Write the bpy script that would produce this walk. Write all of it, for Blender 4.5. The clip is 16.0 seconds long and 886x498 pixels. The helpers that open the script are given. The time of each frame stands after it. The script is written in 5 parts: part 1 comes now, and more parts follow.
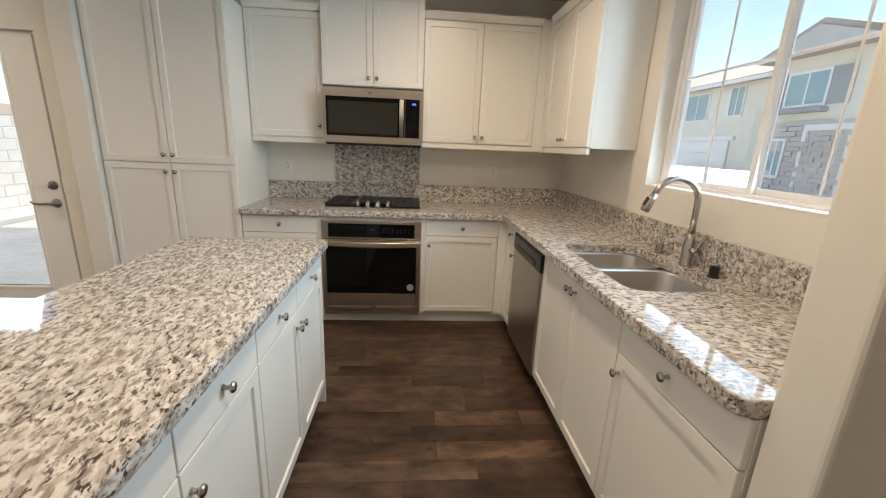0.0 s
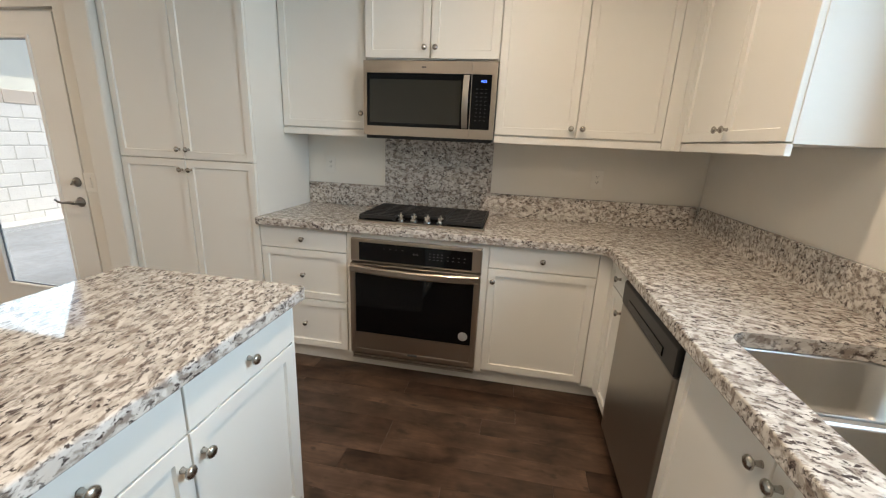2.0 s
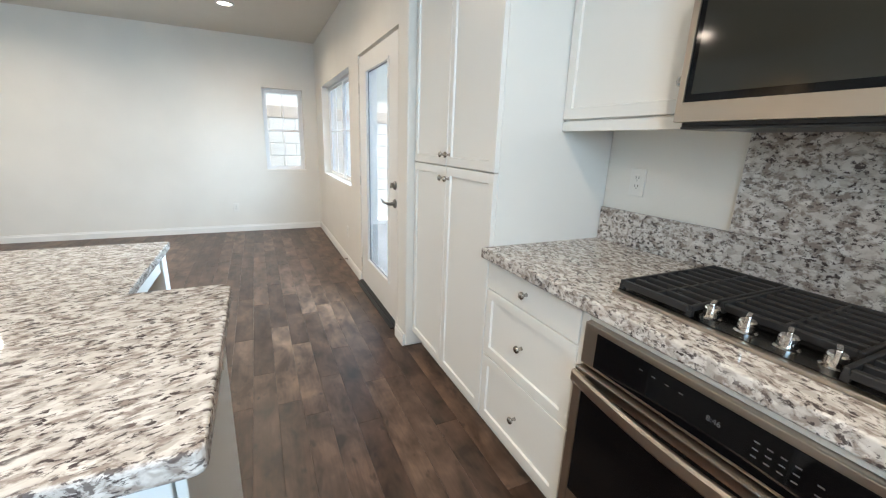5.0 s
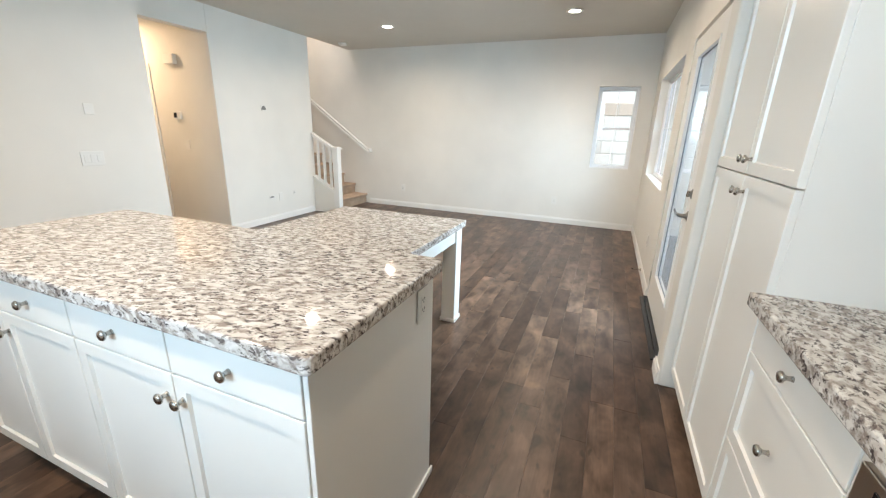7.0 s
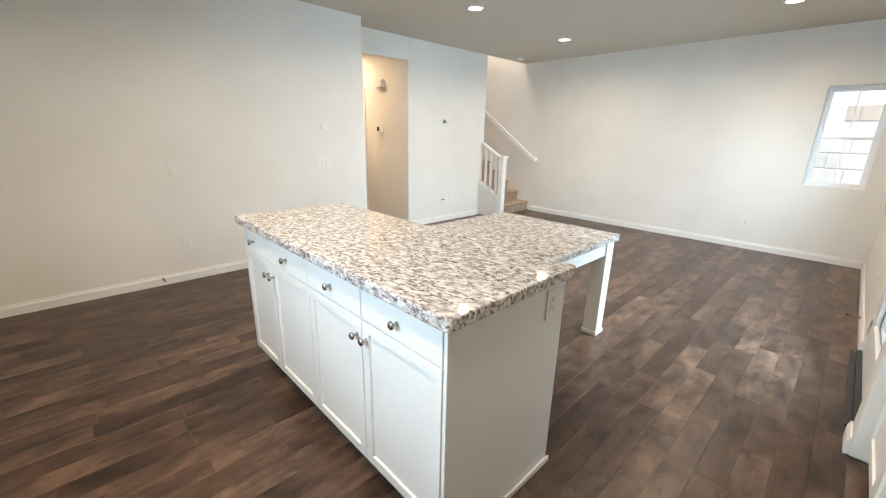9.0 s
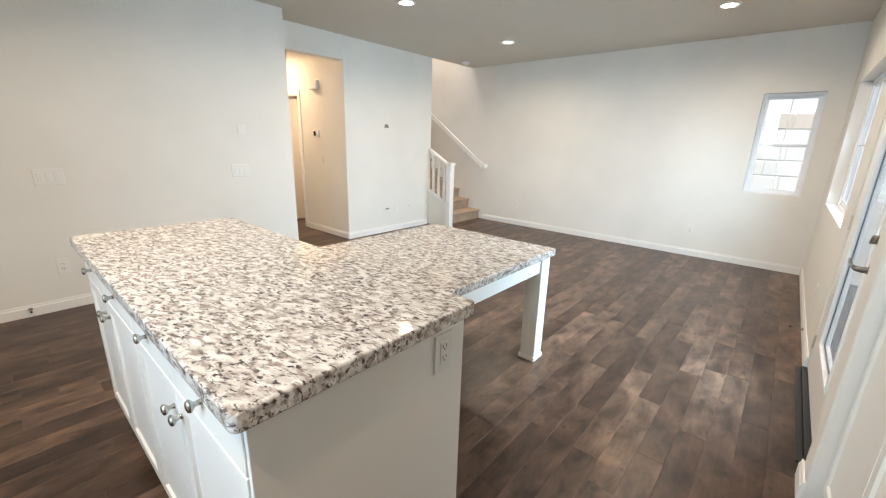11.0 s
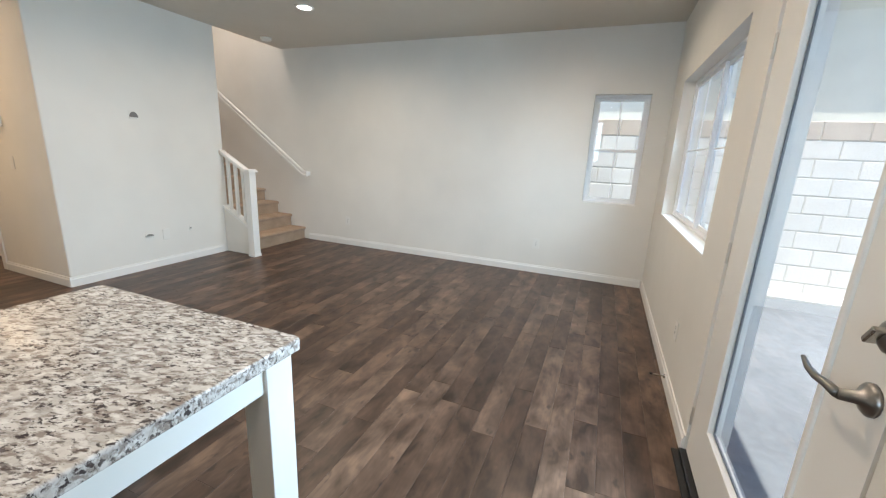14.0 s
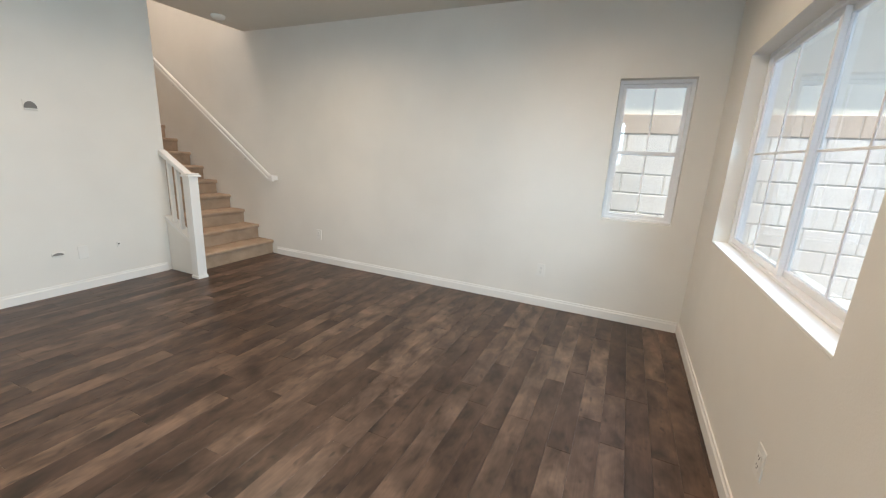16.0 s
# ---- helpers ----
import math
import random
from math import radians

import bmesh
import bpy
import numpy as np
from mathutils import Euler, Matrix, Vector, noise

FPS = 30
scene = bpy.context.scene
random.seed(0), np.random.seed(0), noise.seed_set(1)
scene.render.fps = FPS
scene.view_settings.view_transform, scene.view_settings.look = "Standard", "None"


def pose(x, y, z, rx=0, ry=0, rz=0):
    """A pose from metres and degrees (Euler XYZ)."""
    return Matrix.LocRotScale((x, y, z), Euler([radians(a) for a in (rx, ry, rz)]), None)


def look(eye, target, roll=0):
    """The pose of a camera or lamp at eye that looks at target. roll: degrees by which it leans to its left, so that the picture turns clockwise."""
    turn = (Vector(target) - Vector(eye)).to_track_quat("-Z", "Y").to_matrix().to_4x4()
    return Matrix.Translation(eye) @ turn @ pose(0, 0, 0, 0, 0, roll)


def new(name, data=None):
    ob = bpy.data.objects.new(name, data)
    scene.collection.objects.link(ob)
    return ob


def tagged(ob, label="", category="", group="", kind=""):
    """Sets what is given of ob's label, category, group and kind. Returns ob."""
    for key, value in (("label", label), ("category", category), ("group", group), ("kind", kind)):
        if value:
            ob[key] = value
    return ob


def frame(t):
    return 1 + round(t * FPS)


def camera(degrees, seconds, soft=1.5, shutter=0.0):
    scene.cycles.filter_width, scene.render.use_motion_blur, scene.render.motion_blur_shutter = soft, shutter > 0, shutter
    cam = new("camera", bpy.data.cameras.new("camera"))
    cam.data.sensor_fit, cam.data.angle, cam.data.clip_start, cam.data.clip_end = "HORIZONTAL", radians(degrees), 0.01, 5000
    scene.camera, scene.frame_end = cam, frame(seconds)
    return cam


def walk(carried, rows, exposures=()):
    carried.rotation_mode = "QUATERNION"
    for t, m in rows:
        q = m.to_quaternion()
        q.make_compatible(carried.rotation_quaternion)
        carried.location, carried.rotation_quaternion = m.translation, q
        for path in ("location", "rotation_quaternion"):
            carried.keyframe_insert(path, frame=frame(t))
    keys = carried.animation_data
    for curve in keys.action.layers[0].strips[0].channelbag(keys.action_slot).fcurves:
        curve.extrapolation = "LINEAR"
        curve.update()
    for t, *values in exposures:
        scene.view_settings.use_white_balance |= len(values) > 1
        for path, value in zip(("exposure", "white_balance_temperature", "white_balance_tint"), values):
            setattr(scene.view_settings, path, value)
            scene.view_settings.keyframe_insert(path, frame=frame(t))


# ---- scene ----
cam = camera(96.9, 16.0, soft=1.2)
PATH = [
    (0, (0.281, 0.583, 1.396), (0.435, 2.512, 0.892), 2.4),
    (0.5, (0.301, 0.77, 1.395), (0.374, 2.702, 0.884), 2.6),
    (1, (0.356, 0.977, 1.408), (0.315, 2.907, 0.887), 2.8),
    (1.5, (0.442, 1.251, 1.414), (0.249, 3.168, 0.879), 2.5),
    (2, (0.475, 1.479, 1.381), (0.148, 3.38, 0.85), 2.7),
    (2.5, (0.498, 1.722, 1.375), (0.022, 3.588, 0.835), 2.7),
    (3, (0.51, 1.953, 1.353), (-0.154, 3.762, 0.818), 2.7),
    (3.5, (0.501, 2.178, 1.372), (-0.406, 3.87, 0.811), 2.5),
    (4, (0.421, 2.303, 1.352), (-0.735, 3.837, 0.795), 2.7),
    (4.5, (0.347, 2.437, 1.342), (-1.083, 3.716, 0.78), 2.8),
    (4.7, (0.374, 2.531, 1.318), (-1.203, 3.635, 0.774), 2.4),
    (6.8, (0.327, 2.996, 1.328), (-1.5, 2.423, 0.751), 2.1),
    (7, (0.351, 3.031, 1.336), (-1.423, 2.315, 0.753), 1.7),
    (7.5, (0.424, 3.096, 1.356), (-1.193, 2.075, 0.772), 1.4),
    (7.6, (0.426, 3.116, 1.358), (-1.156, 2.042, 0.773), 1.4),
    (8, (0.493, 3.147, 1.38), (-0.958, 1.902, 0.792), 1.1),
    (8.2, (0.513, 3.163, 1.387), (-0.878, 1.851, 0.798), 1.1),
    (10.3, (0.301, 3.217, 1.362), (-1.019, 1.824, 0.798), 1.3),
    (10.5, (0.227, 3.207, 1.361), (-1.13, 1.846, 0.806), 1.4),
    (11, (0.04, 3.17, 1.358), (-1.423, 1.914, 0.827), 1.6),
    (11.5, (-0.183, 3.151, 1.334), (-1.75, 2.015, 0.829), 1.9),
    (12, (-0.395, 3.141, 1.327), (-2.035, 2.106, 0.837), 2.1),
    (12.5, (-0.598, 3.092, 1.312), (-2.292, 2.146, 0.827), 2.3),
    (13, (-0.827, 3.012, 1.307), (-2.566, 2.15, 0.824), 2.4),
    (13.5, (-1.05, 2.986, 1.301), (-2.828, 2.207, 0.821), 2.6),
    (14, (-1.305, 2.99, 1.312), (-3.11, 2.271, 0.837), 2.6),
    (14.5, (-1.535, 2.986, 1.327), (-3.351, 2.293, 0.854), 2.7),
    (15, (-1.803, 2.947, 1.345), (-3.621, 2.262, 0.872), 2.8),
    (15.5, (-2.043, 2.938, 1.329), (-3.849, 2.22, 0.858), 2.9),
    (16, (-2.301, 2.94, 1.333), (-4.073, 2.141, 0.86), 2.9),
]
EXPOSURES = [(0.0, 1.06, 7430, 16), (1.5, 1.05, 7300, 15), (2.5, 1.22, 7100, 15), (3.5, 1.47, 6600, 12), (4.5, 1.58, 6450, 12), (7.5, 1.69, 6760, 13), (10.5, 1.73, 6810, 14), (12.0, 1.54, 6560, 13), (13.0, 1.44, 6430, 13), (14.0, 1.31, 6610, 13), (15.0, 1.21, 7220, 15), (16.0, 1.27, 7010, 15)]
walk(cam, [(t, look(eye, target, roll)) for t, eye, target, roll in PATH], EXPOSURES)

# ---- world, sun and exposure ----
world = bpy.data.worlds.new("world")
scene.world = world
world.use_nodes = True
wn = world.node_tree.nodes
sky = wn.new("ShaderNodeTexSky")
sky.sky_type = "NISHITA"
sky.sun_disc = False
sky.sun_elevation = radians(77)
sky.sun_rotation = radians(103)
wn["Background"].inputs[1].default_value = 0.15
world.node_tree.links.new(sky.outputs[0], wn["Background"].inputs[0])

sun_data = bpy.data.lights.new("sun", "SUN")
sun_data.energy, sun_data.angle, sun_data.color = 3.6, radians(0.5), (1.0, 0.95, 0.87)
sun = new("sun", sun_data)
sun.matrix_basis = look((0, 0, 20), (-0.22 * 20, 0.05 * 20, 20 - 0.974 * 20))

def daylight(name, x, y, z, turn, w, h, watts, colour, rows, drop=22, spread=130, cols=1, gap=0.05):
    """The sky's light through a window: area lamps in its opening, one for each pane, that look down into the room."""
    wide = (w - gap * (cols - 1)) / cols
    for k in range(rows * cols):
        r, c = divmod(k, cols)
        data = bpy.data.lights.new(name, "AREA")
        data.shape, data.size, data.size_y, data.energy, data.color = "RECTANGLE", wide, h / rows, watts / rows / cols, colour
        data.spread = radians(spread)
        off = (c - (cols - 1) / 2) * (wide + gap)
        new(name, data).matrix_basis = pose(x, y, z + h * ((r + 0.5) / rows - 0.5), 0, 0, turn) @ pose(off, 0, 0, -90 + drop, 0, 0)


SKY = (0.50, 0.77, 1.0)
SKY_NORTH = (0.53, 0.79, 1.0)
daylight("day_kitchen", 1.675, 2.17, 1.79, -90, 1.08, 1.04, 10.5, SKY, 1, 4, 120, 4, 0.03)
daylight("day_living", -4.42, 3.47, 1.415, 0, 1.62, 1.02, 11, SKY_NORTH, 2, 24)
daylight("day_door", -2.655, 3.42, 1.06, 0, 0.57, 1.55, 11, SKY_NORTH, 4, 22)

# the last lamp, at (0.5, 2.85), is added to brighten the kitchen
LAMPS = [(-4.59, 0.175, 4.9), (-4.53, 2.487, 4.9), (-2.80, 0.2, 4.9), (-2.75, 2.49, 4.9), (-0.74, 0.78, 5.0), (0.45, 1.45, 5.6), (0.5, 2.85, 5.6)]  # x, y, watts
CEIL = 2.58
LAMP_W = 5.1


# ---- materials ----
def shade(name, colour, rough=0.5, metal=0.0):
    m = bpy.data.materials.new(name)
    m.use_nodes = True
    p = m.node_tree.nodes["Principled BSDF"]
    p.inputs["Base Color"].default_value = (*colour, 1)
    p.inputs["Roughness"].default_value = rough
    p.inputs["Metallic"].default_value = metal
    return m, m.node_tree.nodes, m.node_tree.links, p


def node(nodes, kind, **values):
    n = nodes.new(kind)
    for key, v in values.items():
        n.inputs[key.replace("_", " ")].default_value = v
    return n


def coords(nodes, links, scale=(1, 1, 1), rot=(0, 0, 0)):
    c = nodes.new("ShaderNodeNewGeometry")
    m = nodes.new("ShaderNodeMapping")
    m.inputs["Scale"].default_value = scale
    m.inputs["Rotation"].default_value = rot
    links.new(c.outputs["Position"], m.inputs[0])
    return m.outputs[0]


def ramp(nodes, links, fac, stops):
    r = nodes.new("ShaderNodeValToRGB")
    r.color_ramp.elements[0].position, r.color_ramp.elements[0].color = stops[0][0], (*stops[0][1], 1)
    r.color_ramp.elements[1].position, r.color_ramp.elements[1].color = stops[-1][0], (*stops[-1][1], 1)
    for pos, col in stops[1:-1]:
        e = r.color_ramp.elements.new(pos)
        e.color = (*col, 1)
    links.new(fac, r.inputs[0])
    return r.outputs[0]


def mix(nodes, links, fac, a, b, blend="MIX"):
    n = nodes.new("ShaderNodeMix")
    n.data_type, n.blend_type = "RGBA", blend
    for socket, v in ((n.inputs["Factor"], fac), (n.inputs["A"], a), (n.inputs["B"], b)):
        if isinstance(v, (int, float)):
            socket.default_value = v
        elif isinstance(v, tuple):
            socket.default_value = (*v, 1)
        else:
            links.new(v, socket)
    return n.outputs["Result"]


def noise_tex(nodes, links, vec, scale, detail=4.0, rough=0.55, distortion=0.0):
    n = node(nodes, "ShaderNodeTexNoise", Scale=scale, Detail=detail, Roughness=rough, Distortion=distortion)
    links.new(vec, n.inputs["Vector"])
    return n.outputs["Fac"]


def bump(nodes, links, p, height, strength=0.2, dist=0.002):
    b = node(nodes, "ShaderNodeBump", Strength=strength, Distance=dist)
    links.new(height, b.inputs["Height"])
    links.new(b.outputs[0], p.inputs["Normal"])


def painted(name, colour, rough, orange_peel=0.25, tone=0.04, scale=140, uneven=0.12):
    """Paint with a fine stipple, a slow drift of tone and uneven gloss."""
    m, n, l, p = shade(name, colour, rough)
    v = coords(n, l)
    slow = noise_tex(n, l, v, 1.3, 3)
    lo, hi = tuple(c * (1 - tone) for c in colour), tuple(min(0.9, c * (1 + tone)) for c in colour)
    l.new(ramp(n, l, slow, [(0.3, lo), (0.7, hi)]), p.inputs["Base Color"])
    r = ramp(n, l, noise_tex(n, l, v, 9, 4), [(0.3, (rough * (1 - uneven),) * 3), (0.7, (min(1, rough * (1 + uneven)),) * 3)])
    l.new(r, p.inputs["Roughness"])
    bump(n, l, p, noise_tex(n, l, v, scale, 3), orange_peel, 0.0015)
    return m


WALL = painted("wall_paint", (0.77, 0.74, 0.68), 0.55, 0.3)
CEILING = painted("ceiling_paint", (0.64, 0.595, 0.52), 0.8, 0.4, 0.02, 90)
TRIM = painted("trim_paint", (0.80, 0.78, 0.74), 0.35, 0.05)
CABINET = painted("cabinet_paint", (0.80, 0.785, 0.74), 0.32, 0.02, 0.015, 350, 0.04)
PLASTIC = painted("white_plastic", (0.78, 0.76, 0.71), 0.35, 0.02, 0.02)
VINYL = painted("window_vinyl", (0.86, 0.87, 0.88), 0.35, 0.03, 0.02)
DARK = shade("dark_slot", (0.02, 0.02, 0.02), 0.7)[0]
BLACK = shade("black_plastic", (0.012, 0.012, 0.013), 0.35)[0]
BLACK_GLASS = shade("black_glass", (0.003, 0.003, 0.0035), 0.06)[0]
BLACK_GLASS.node_tree.nodes["Principled BSDF"].inputs["Specular IOR Level"].default_value = 0.25
NICKEL = shade("brushed_nickel", (0.46, 0.44, 0.41), 0.27, 1.0)[0]
CHROME = shade("chrome", (0.75, 0.74, 0.72), 0.12, 1.0)[0]
RUBBER = shade("black_rubber", (0.02, 0.02, 0.02), 0.6)[0]
PRINT = shade("grey_print", (0.10, 0.10, 0.105), 0.5)[0]
STICKER = shade("grey_sticker", (0.35, 0.35, 0.36), 0.5)[0]


def steel(name, axis, colour=(0.50, 0.445, 0.385), rough=0.29):
    """Brushed stainless steel with the brush lines along an axis."""
    m, n, l, p = shade(name, colour, rough, 1.0)
    s = [900, 900, 900]
    s[axis] = 9
    f = noise_tex(n, l, coords(n, l, tuple(s)), 1.0, 3)
    l.new(ramp(n, l, f, [(0.3, (rough * 0.97,) * 3), (0.7, (rough * 1.04,) * 3)]), p.inputs["Roughness"])
    bump(n, l, p, f, 0.006, 0.0001)
    return m


STEEL = steel("brushed_steel", 0)
STEEL_SIDE = steel("brushed_steel_vertical", 2, (0.42, 0.40, 0.37), 0.32)
SINK_STEEL = steel("sink_steel", 1, (0.58, 0.57, 0.55), 0.28)

# granite: pale crystals, tan ground between them and dark flecks along the grain, polished
def granite(name, turn, grain=(1.1, 2.35, 2.0)):
    """Polished granite slab, its grain turned by an angle in the plan."""
    m, n, l, p = shade(name, (0.6, 0.57, 0.52), 0.06)
    p.inputs["Specular IOR Level"].default_value = 0.28
    v0 = coords(n, l, (1, 1, 1), (0, 0, turn))
    warp = node(n, "ShaderNodeTexNoise", Scale=24.0, Detail=3.0)
    l.new(v0, warp.inputs["Vector"])
    vv = n.new("ShaderNodeVectorMath")
    vv.operation = "MULTIPLY_ADD"
    l.new(warp.outputs["Color"], vv.inputs[0])
    vv.inputs[1].default_value = (0.016, 0.016, 0.016)
    l.new(v0, vv.inputs[2])
    st = n.new("ShaderNodeMapping")
    st.inputs["Scale"].default_value = grain
    l.new(vv.outputs[0], st.inputs[0])
    vec = st.outputs[0]
    cells = node(n, "ShaderNodeTexVoronoi", Scale=30.0, Randomness=1.0)
    cells.feature = "SMOOTH_F1"
    cells.inputs["Smoothness"].default_value = 0.3
    l.new(vec, cells.inputs["Vector"])
    pale = ramp(n, l, cells.outputs["Color"], [(0.1, (0.44, 0.405, 0.37)), (0.4, (0.58, 0.545, 0.505)), (0.85, (0.71, 0.685, 0.65))])
    # scattered large pale crystals, free of flecks
    big = node(n, "ShaderNodeTexVoronoi", Scale=12.0, Randomness=1.0)
    l.new(vec, big.inputs["Vector"])
    blob = ramp(n, l, big.outputs["Distance"], [(0.20, (1, 1, 1)), (0.34, (0, 0, 0))])
    free = mix(n, l, blob, (1.0, 1.0, 1.0), (0.12, 0.12, 0.12))
    mid = noise_tex(n, l, vec, 26, 5, 0.62, 0.2)
    tan = mix(n, l, 1.0, ramp(n, l, mid, [(0.47, (0, 0, 0)), (0.60, (1, 1, 1))]), free, "MULTIPLY")
    c1 = mix(n, l, tan, pale, (0.285, 0.24, 0.21))
    fine = noise_tex(n, l, vec, 46, 4, 0.6, 0.3)
    patch = noise_tex(n, l, v0, 7, 2)
    dark = mix(n, l, 1.0, ramp(n, l, fine, [(0.545, (0, 0, 0)), (0.605, (1, 1, 1))]), ramp(n, l, patch, [(0.30, (0.40,) * 3), (0.55, (1, 1, 1))]), "MULTIPLY")
    c2 = mix(n, l, mix(n, l, 1.0, dark, free, "MULTIPLY"), c1, (0.070, 0.056, 0.054))
    streak = noise_tex(n, l, vec, 22, 4, 0.68, 0.4)
    thin = mix(n, l, 1.0, ramp(n, l, streak, [(0.59, (0, 0, 0)), (0.65, (0.8, 0.8, 0.8))]), free, "MULTIPLY")
    c3 = mix(n, l, thin, c2, (0.085, 0.063, 0.058))
    l.new(c3, p.inputs["Base Color"])
    l.new(ramp(n, l, fine, [(0.4, (0.04,) * 3), (0.7, (0.075,) * 3)]), p.inputs["Roughness"])
    return m


GRANITE = granite("granite", 0.25, (1.35, 2.1, 2.0))
GRANITE_ISLAND = granite("granite_island", -1.8)

# floor: dark brown wood-look planks, tone by plank, cloudy stain and grain along x
PLANK, n, l, p = shade("plank_floor", (0.08, 0.055, 0.042), 0.38)
p.inputs["Specular IOR Level"].default_value = 0.4
info = n.new("ShaderNodeObjectInfo")
shift = n.new("ShaderNodeVectorMath")
shift.operation = "MULTIPLY_ADD"
l.new(info.outputs["Random"], shift.inputs[0])
shift.inputs[1].default_value = (37.0, 19.0, 0.0)
l.new(coords(n, l), shift.inputs[2])
gm = n.new("ShaderNodeMapping")
gm.inputs["Scale"].default_value = (1.5, 28, 1)
l.new(shift.outputs[0], gm.inputs[0])
grain = noise_tex(n, l, gm.outputs[0], 3.0, 6, 0.65, 0.6)
cm = n.new("ShaderNodeMapping")
cm.inputs["Scale"].default_value = (2.3, 4.5, 1)
l.new(shift.outputs[0], cm.inputs[0])
cloud = noise_tex(n, l, cm.outputs[0], 1.9, 3, 0.6, 0.3)
knot = noise_tex(n, l, cm.outputs[0], 5.0, 2, 0.5)
base = ramp(n, l, info.outputs["Random"], [(0.0, (0.044, 0.0240, 0.0158)), (0.3, (0.064, 0.0370, 0.0245)), (0.7, (0.090, 0.0540, 0.0366)), (1.0, (0.124, 0.0770, 0.0525))])
c1 = mix(n, l, 1.0, base, ramp(n, l, cloud, [(0.34, (0.40, 0.37, 0.35)), (0.45, (0.82, 0.80, 0.79)), (0.55, (1.15, 1.15, 1.15)), (0.68, (1.75, 1.73, 1.70))]), "MULTIPLY")
c2 = mix(n, l, 0.4, c1, ramp(n, l, grain, [(0.3, (0.6, 0.57, 0.55)), (0.7, (1.35, 1.35, 1.35))]), "MULTIPLY")
c2 = mix(n, l, ramp(n, l, knot, [(0.63, (0, 0, 0)), (0.74, (0.7, 0.7, 0.7))]), c2, (0.022, 0.015, 0.012))
l.new(c2, p.inputs["Base Color"])
l.new(ramp(n, l, grain, [(0.2, (0.30,) * 3), (0.8, (0.42,) * 3)]), p.inputs["Roughness"])
bump(n, l, p, grain, 0.10, 0.0008)

# the joined planks of hall and stair foot: the same wood, its tone by piece
PLANK_FAR = PLANK.copy()
PLANK_FAR.name = "plank_floor_joined"
geo = PLANK_FAR.node_tree.nodes.new("ShaderNodeNewGeometry")
for link in [k for k in PLANK_FAR.node_tree.links if k.from_node.bl_idname == "ShaderNodeObjectInfo"]:
    PLANK_FAR.node_tree.links.new(geo.outputs["Random Per Island"], link.to_socket)

# carpet: beige cut pile
CARPET, n, l, p = shade("carpet", (0.42, 0.34, 0.26), 0.95)
v = coords(n, l)
f = noise_tex(n, l, v, 260, 3, 0.7)
l.new(mix(n, l, 0.6, ramp(n, l, noise_tex(n, l, v, 7, 3), [(0.3, (0.38, 0.265, 0.18)), (0.7, (0.49, 0.35, 0.245))]), ramp(n, l, f, [(0.3, (0.6, 0.6, 0.6)), (0.7, (1.2, 1.2, 1.2))]), "MULTIPLY"), p.inputs["Base Color"])
bump(n, l, p, f, 0.7, 0.006)

GLASS, n, l, p = shade("window_glass", (0.87, 0.965, 1.0), 0.0)
p.inputs["Transmission Weight"].default_value = 1.0
p.inputs["IOR"].default_value = 1.45


def rough_mineral(name, colour, scale, tone=0.2, relief=0.5):
    """Block, stucco, concrete or earth: grain and slow stains."""
    m, n, l, p = shade(name, colour, 0.9)
    v = coords(n, l)
    a = noise_tex(n, l, v, scale, 5, 0.65)
    b = noise_tex(n, l, v, scale * 0.04, 3)
    lo, hi = tuple(c * (1 - tone) for c in colour), tuple(c * (1 + tone) for c in colour)
    c = mix(n, l, 0.6, ramp(n, l, b, [(0.3, lo), (0.7, hi)]), ramp(n, l, a, [(0.3, (0.75,) * 3), (0.7, (1.2,) * 3)]), "MULTIPLY")
    l.new(c, p.inputs["Base Color"])
    bump(n, l, p, a, relief, 0.006)
    return m


BLOCK = rough_mineral("concrete_block", (0.72, 0.69, 0.64), 60, 0.06)
BLOCK_TAN = rough_mineral("tan_block", (0.56, 0.47, 0.39), 60, 0.08)
MORTAR = rough_mineral("mortar", (0.58, 0.55, 0.50), 80, 0.1)
# soil darkened and blued for the house's shade, then a pale colour for sunlight
SHADED_SOIL = rough_mineral("shaded_grey_soil", (0.21, 0.22, 0.23), 12, 0.3, 1.0)
SUNLIT_STRIP = rough_mineral("sunlit_strip", (0.55, 0.53, 0.50), 30, 0.08, 0.4)
EARTH = rough_mineral("ground_earth", (0.36, 0.35, 0.33), 18, 0.18, 0.8)
STUCCO = rough_mineral("pale_stucco", (0.76, 0.73, 0.62), 70, 0.04)
STUCCO_GREY = rough_mineral("grey_stucco", (0.56, 0.54, 0.49), 70, 0.05)
ROOF = rough_mineral("roof_tile", (0.42, 0.36, 0.31), 14, 0.12)
# stone, shutter and far glass are paled: the view's haze is in their colours
STONE = rough_mineral("hazed_stone", (0.56, 0.51, 0.46), 10, 0.12)
SHUTTER = rough_mineral("hazed_shutter", (0.34, 0.36, 0.36), 40, 0.1)
FAR_GLASS = shade("hazed_far_glass", (0.26, 0.40, 0.43), 0.08)[0]

LENS, n, l, p = shade("lamp_lens", (0.9, 0.9, 0.88), 0.4)
p.inputs["Emission Color"].default_value = (1, 0.95, 0.86, 1)
p.inputs["Emission Strength"].default_value = 10.0
BLUE_LED, n, l, p = shade("blue_digits", (0.02, 0.05, 0.4), 0.4)
p.inputs["Emission Color"].default_value = (0.05, 0.15, 1.0, 1)
p.inputs["Emission Strength"].default_value = 2.5

# ---- building blocks ----
WORLD_OF = {}


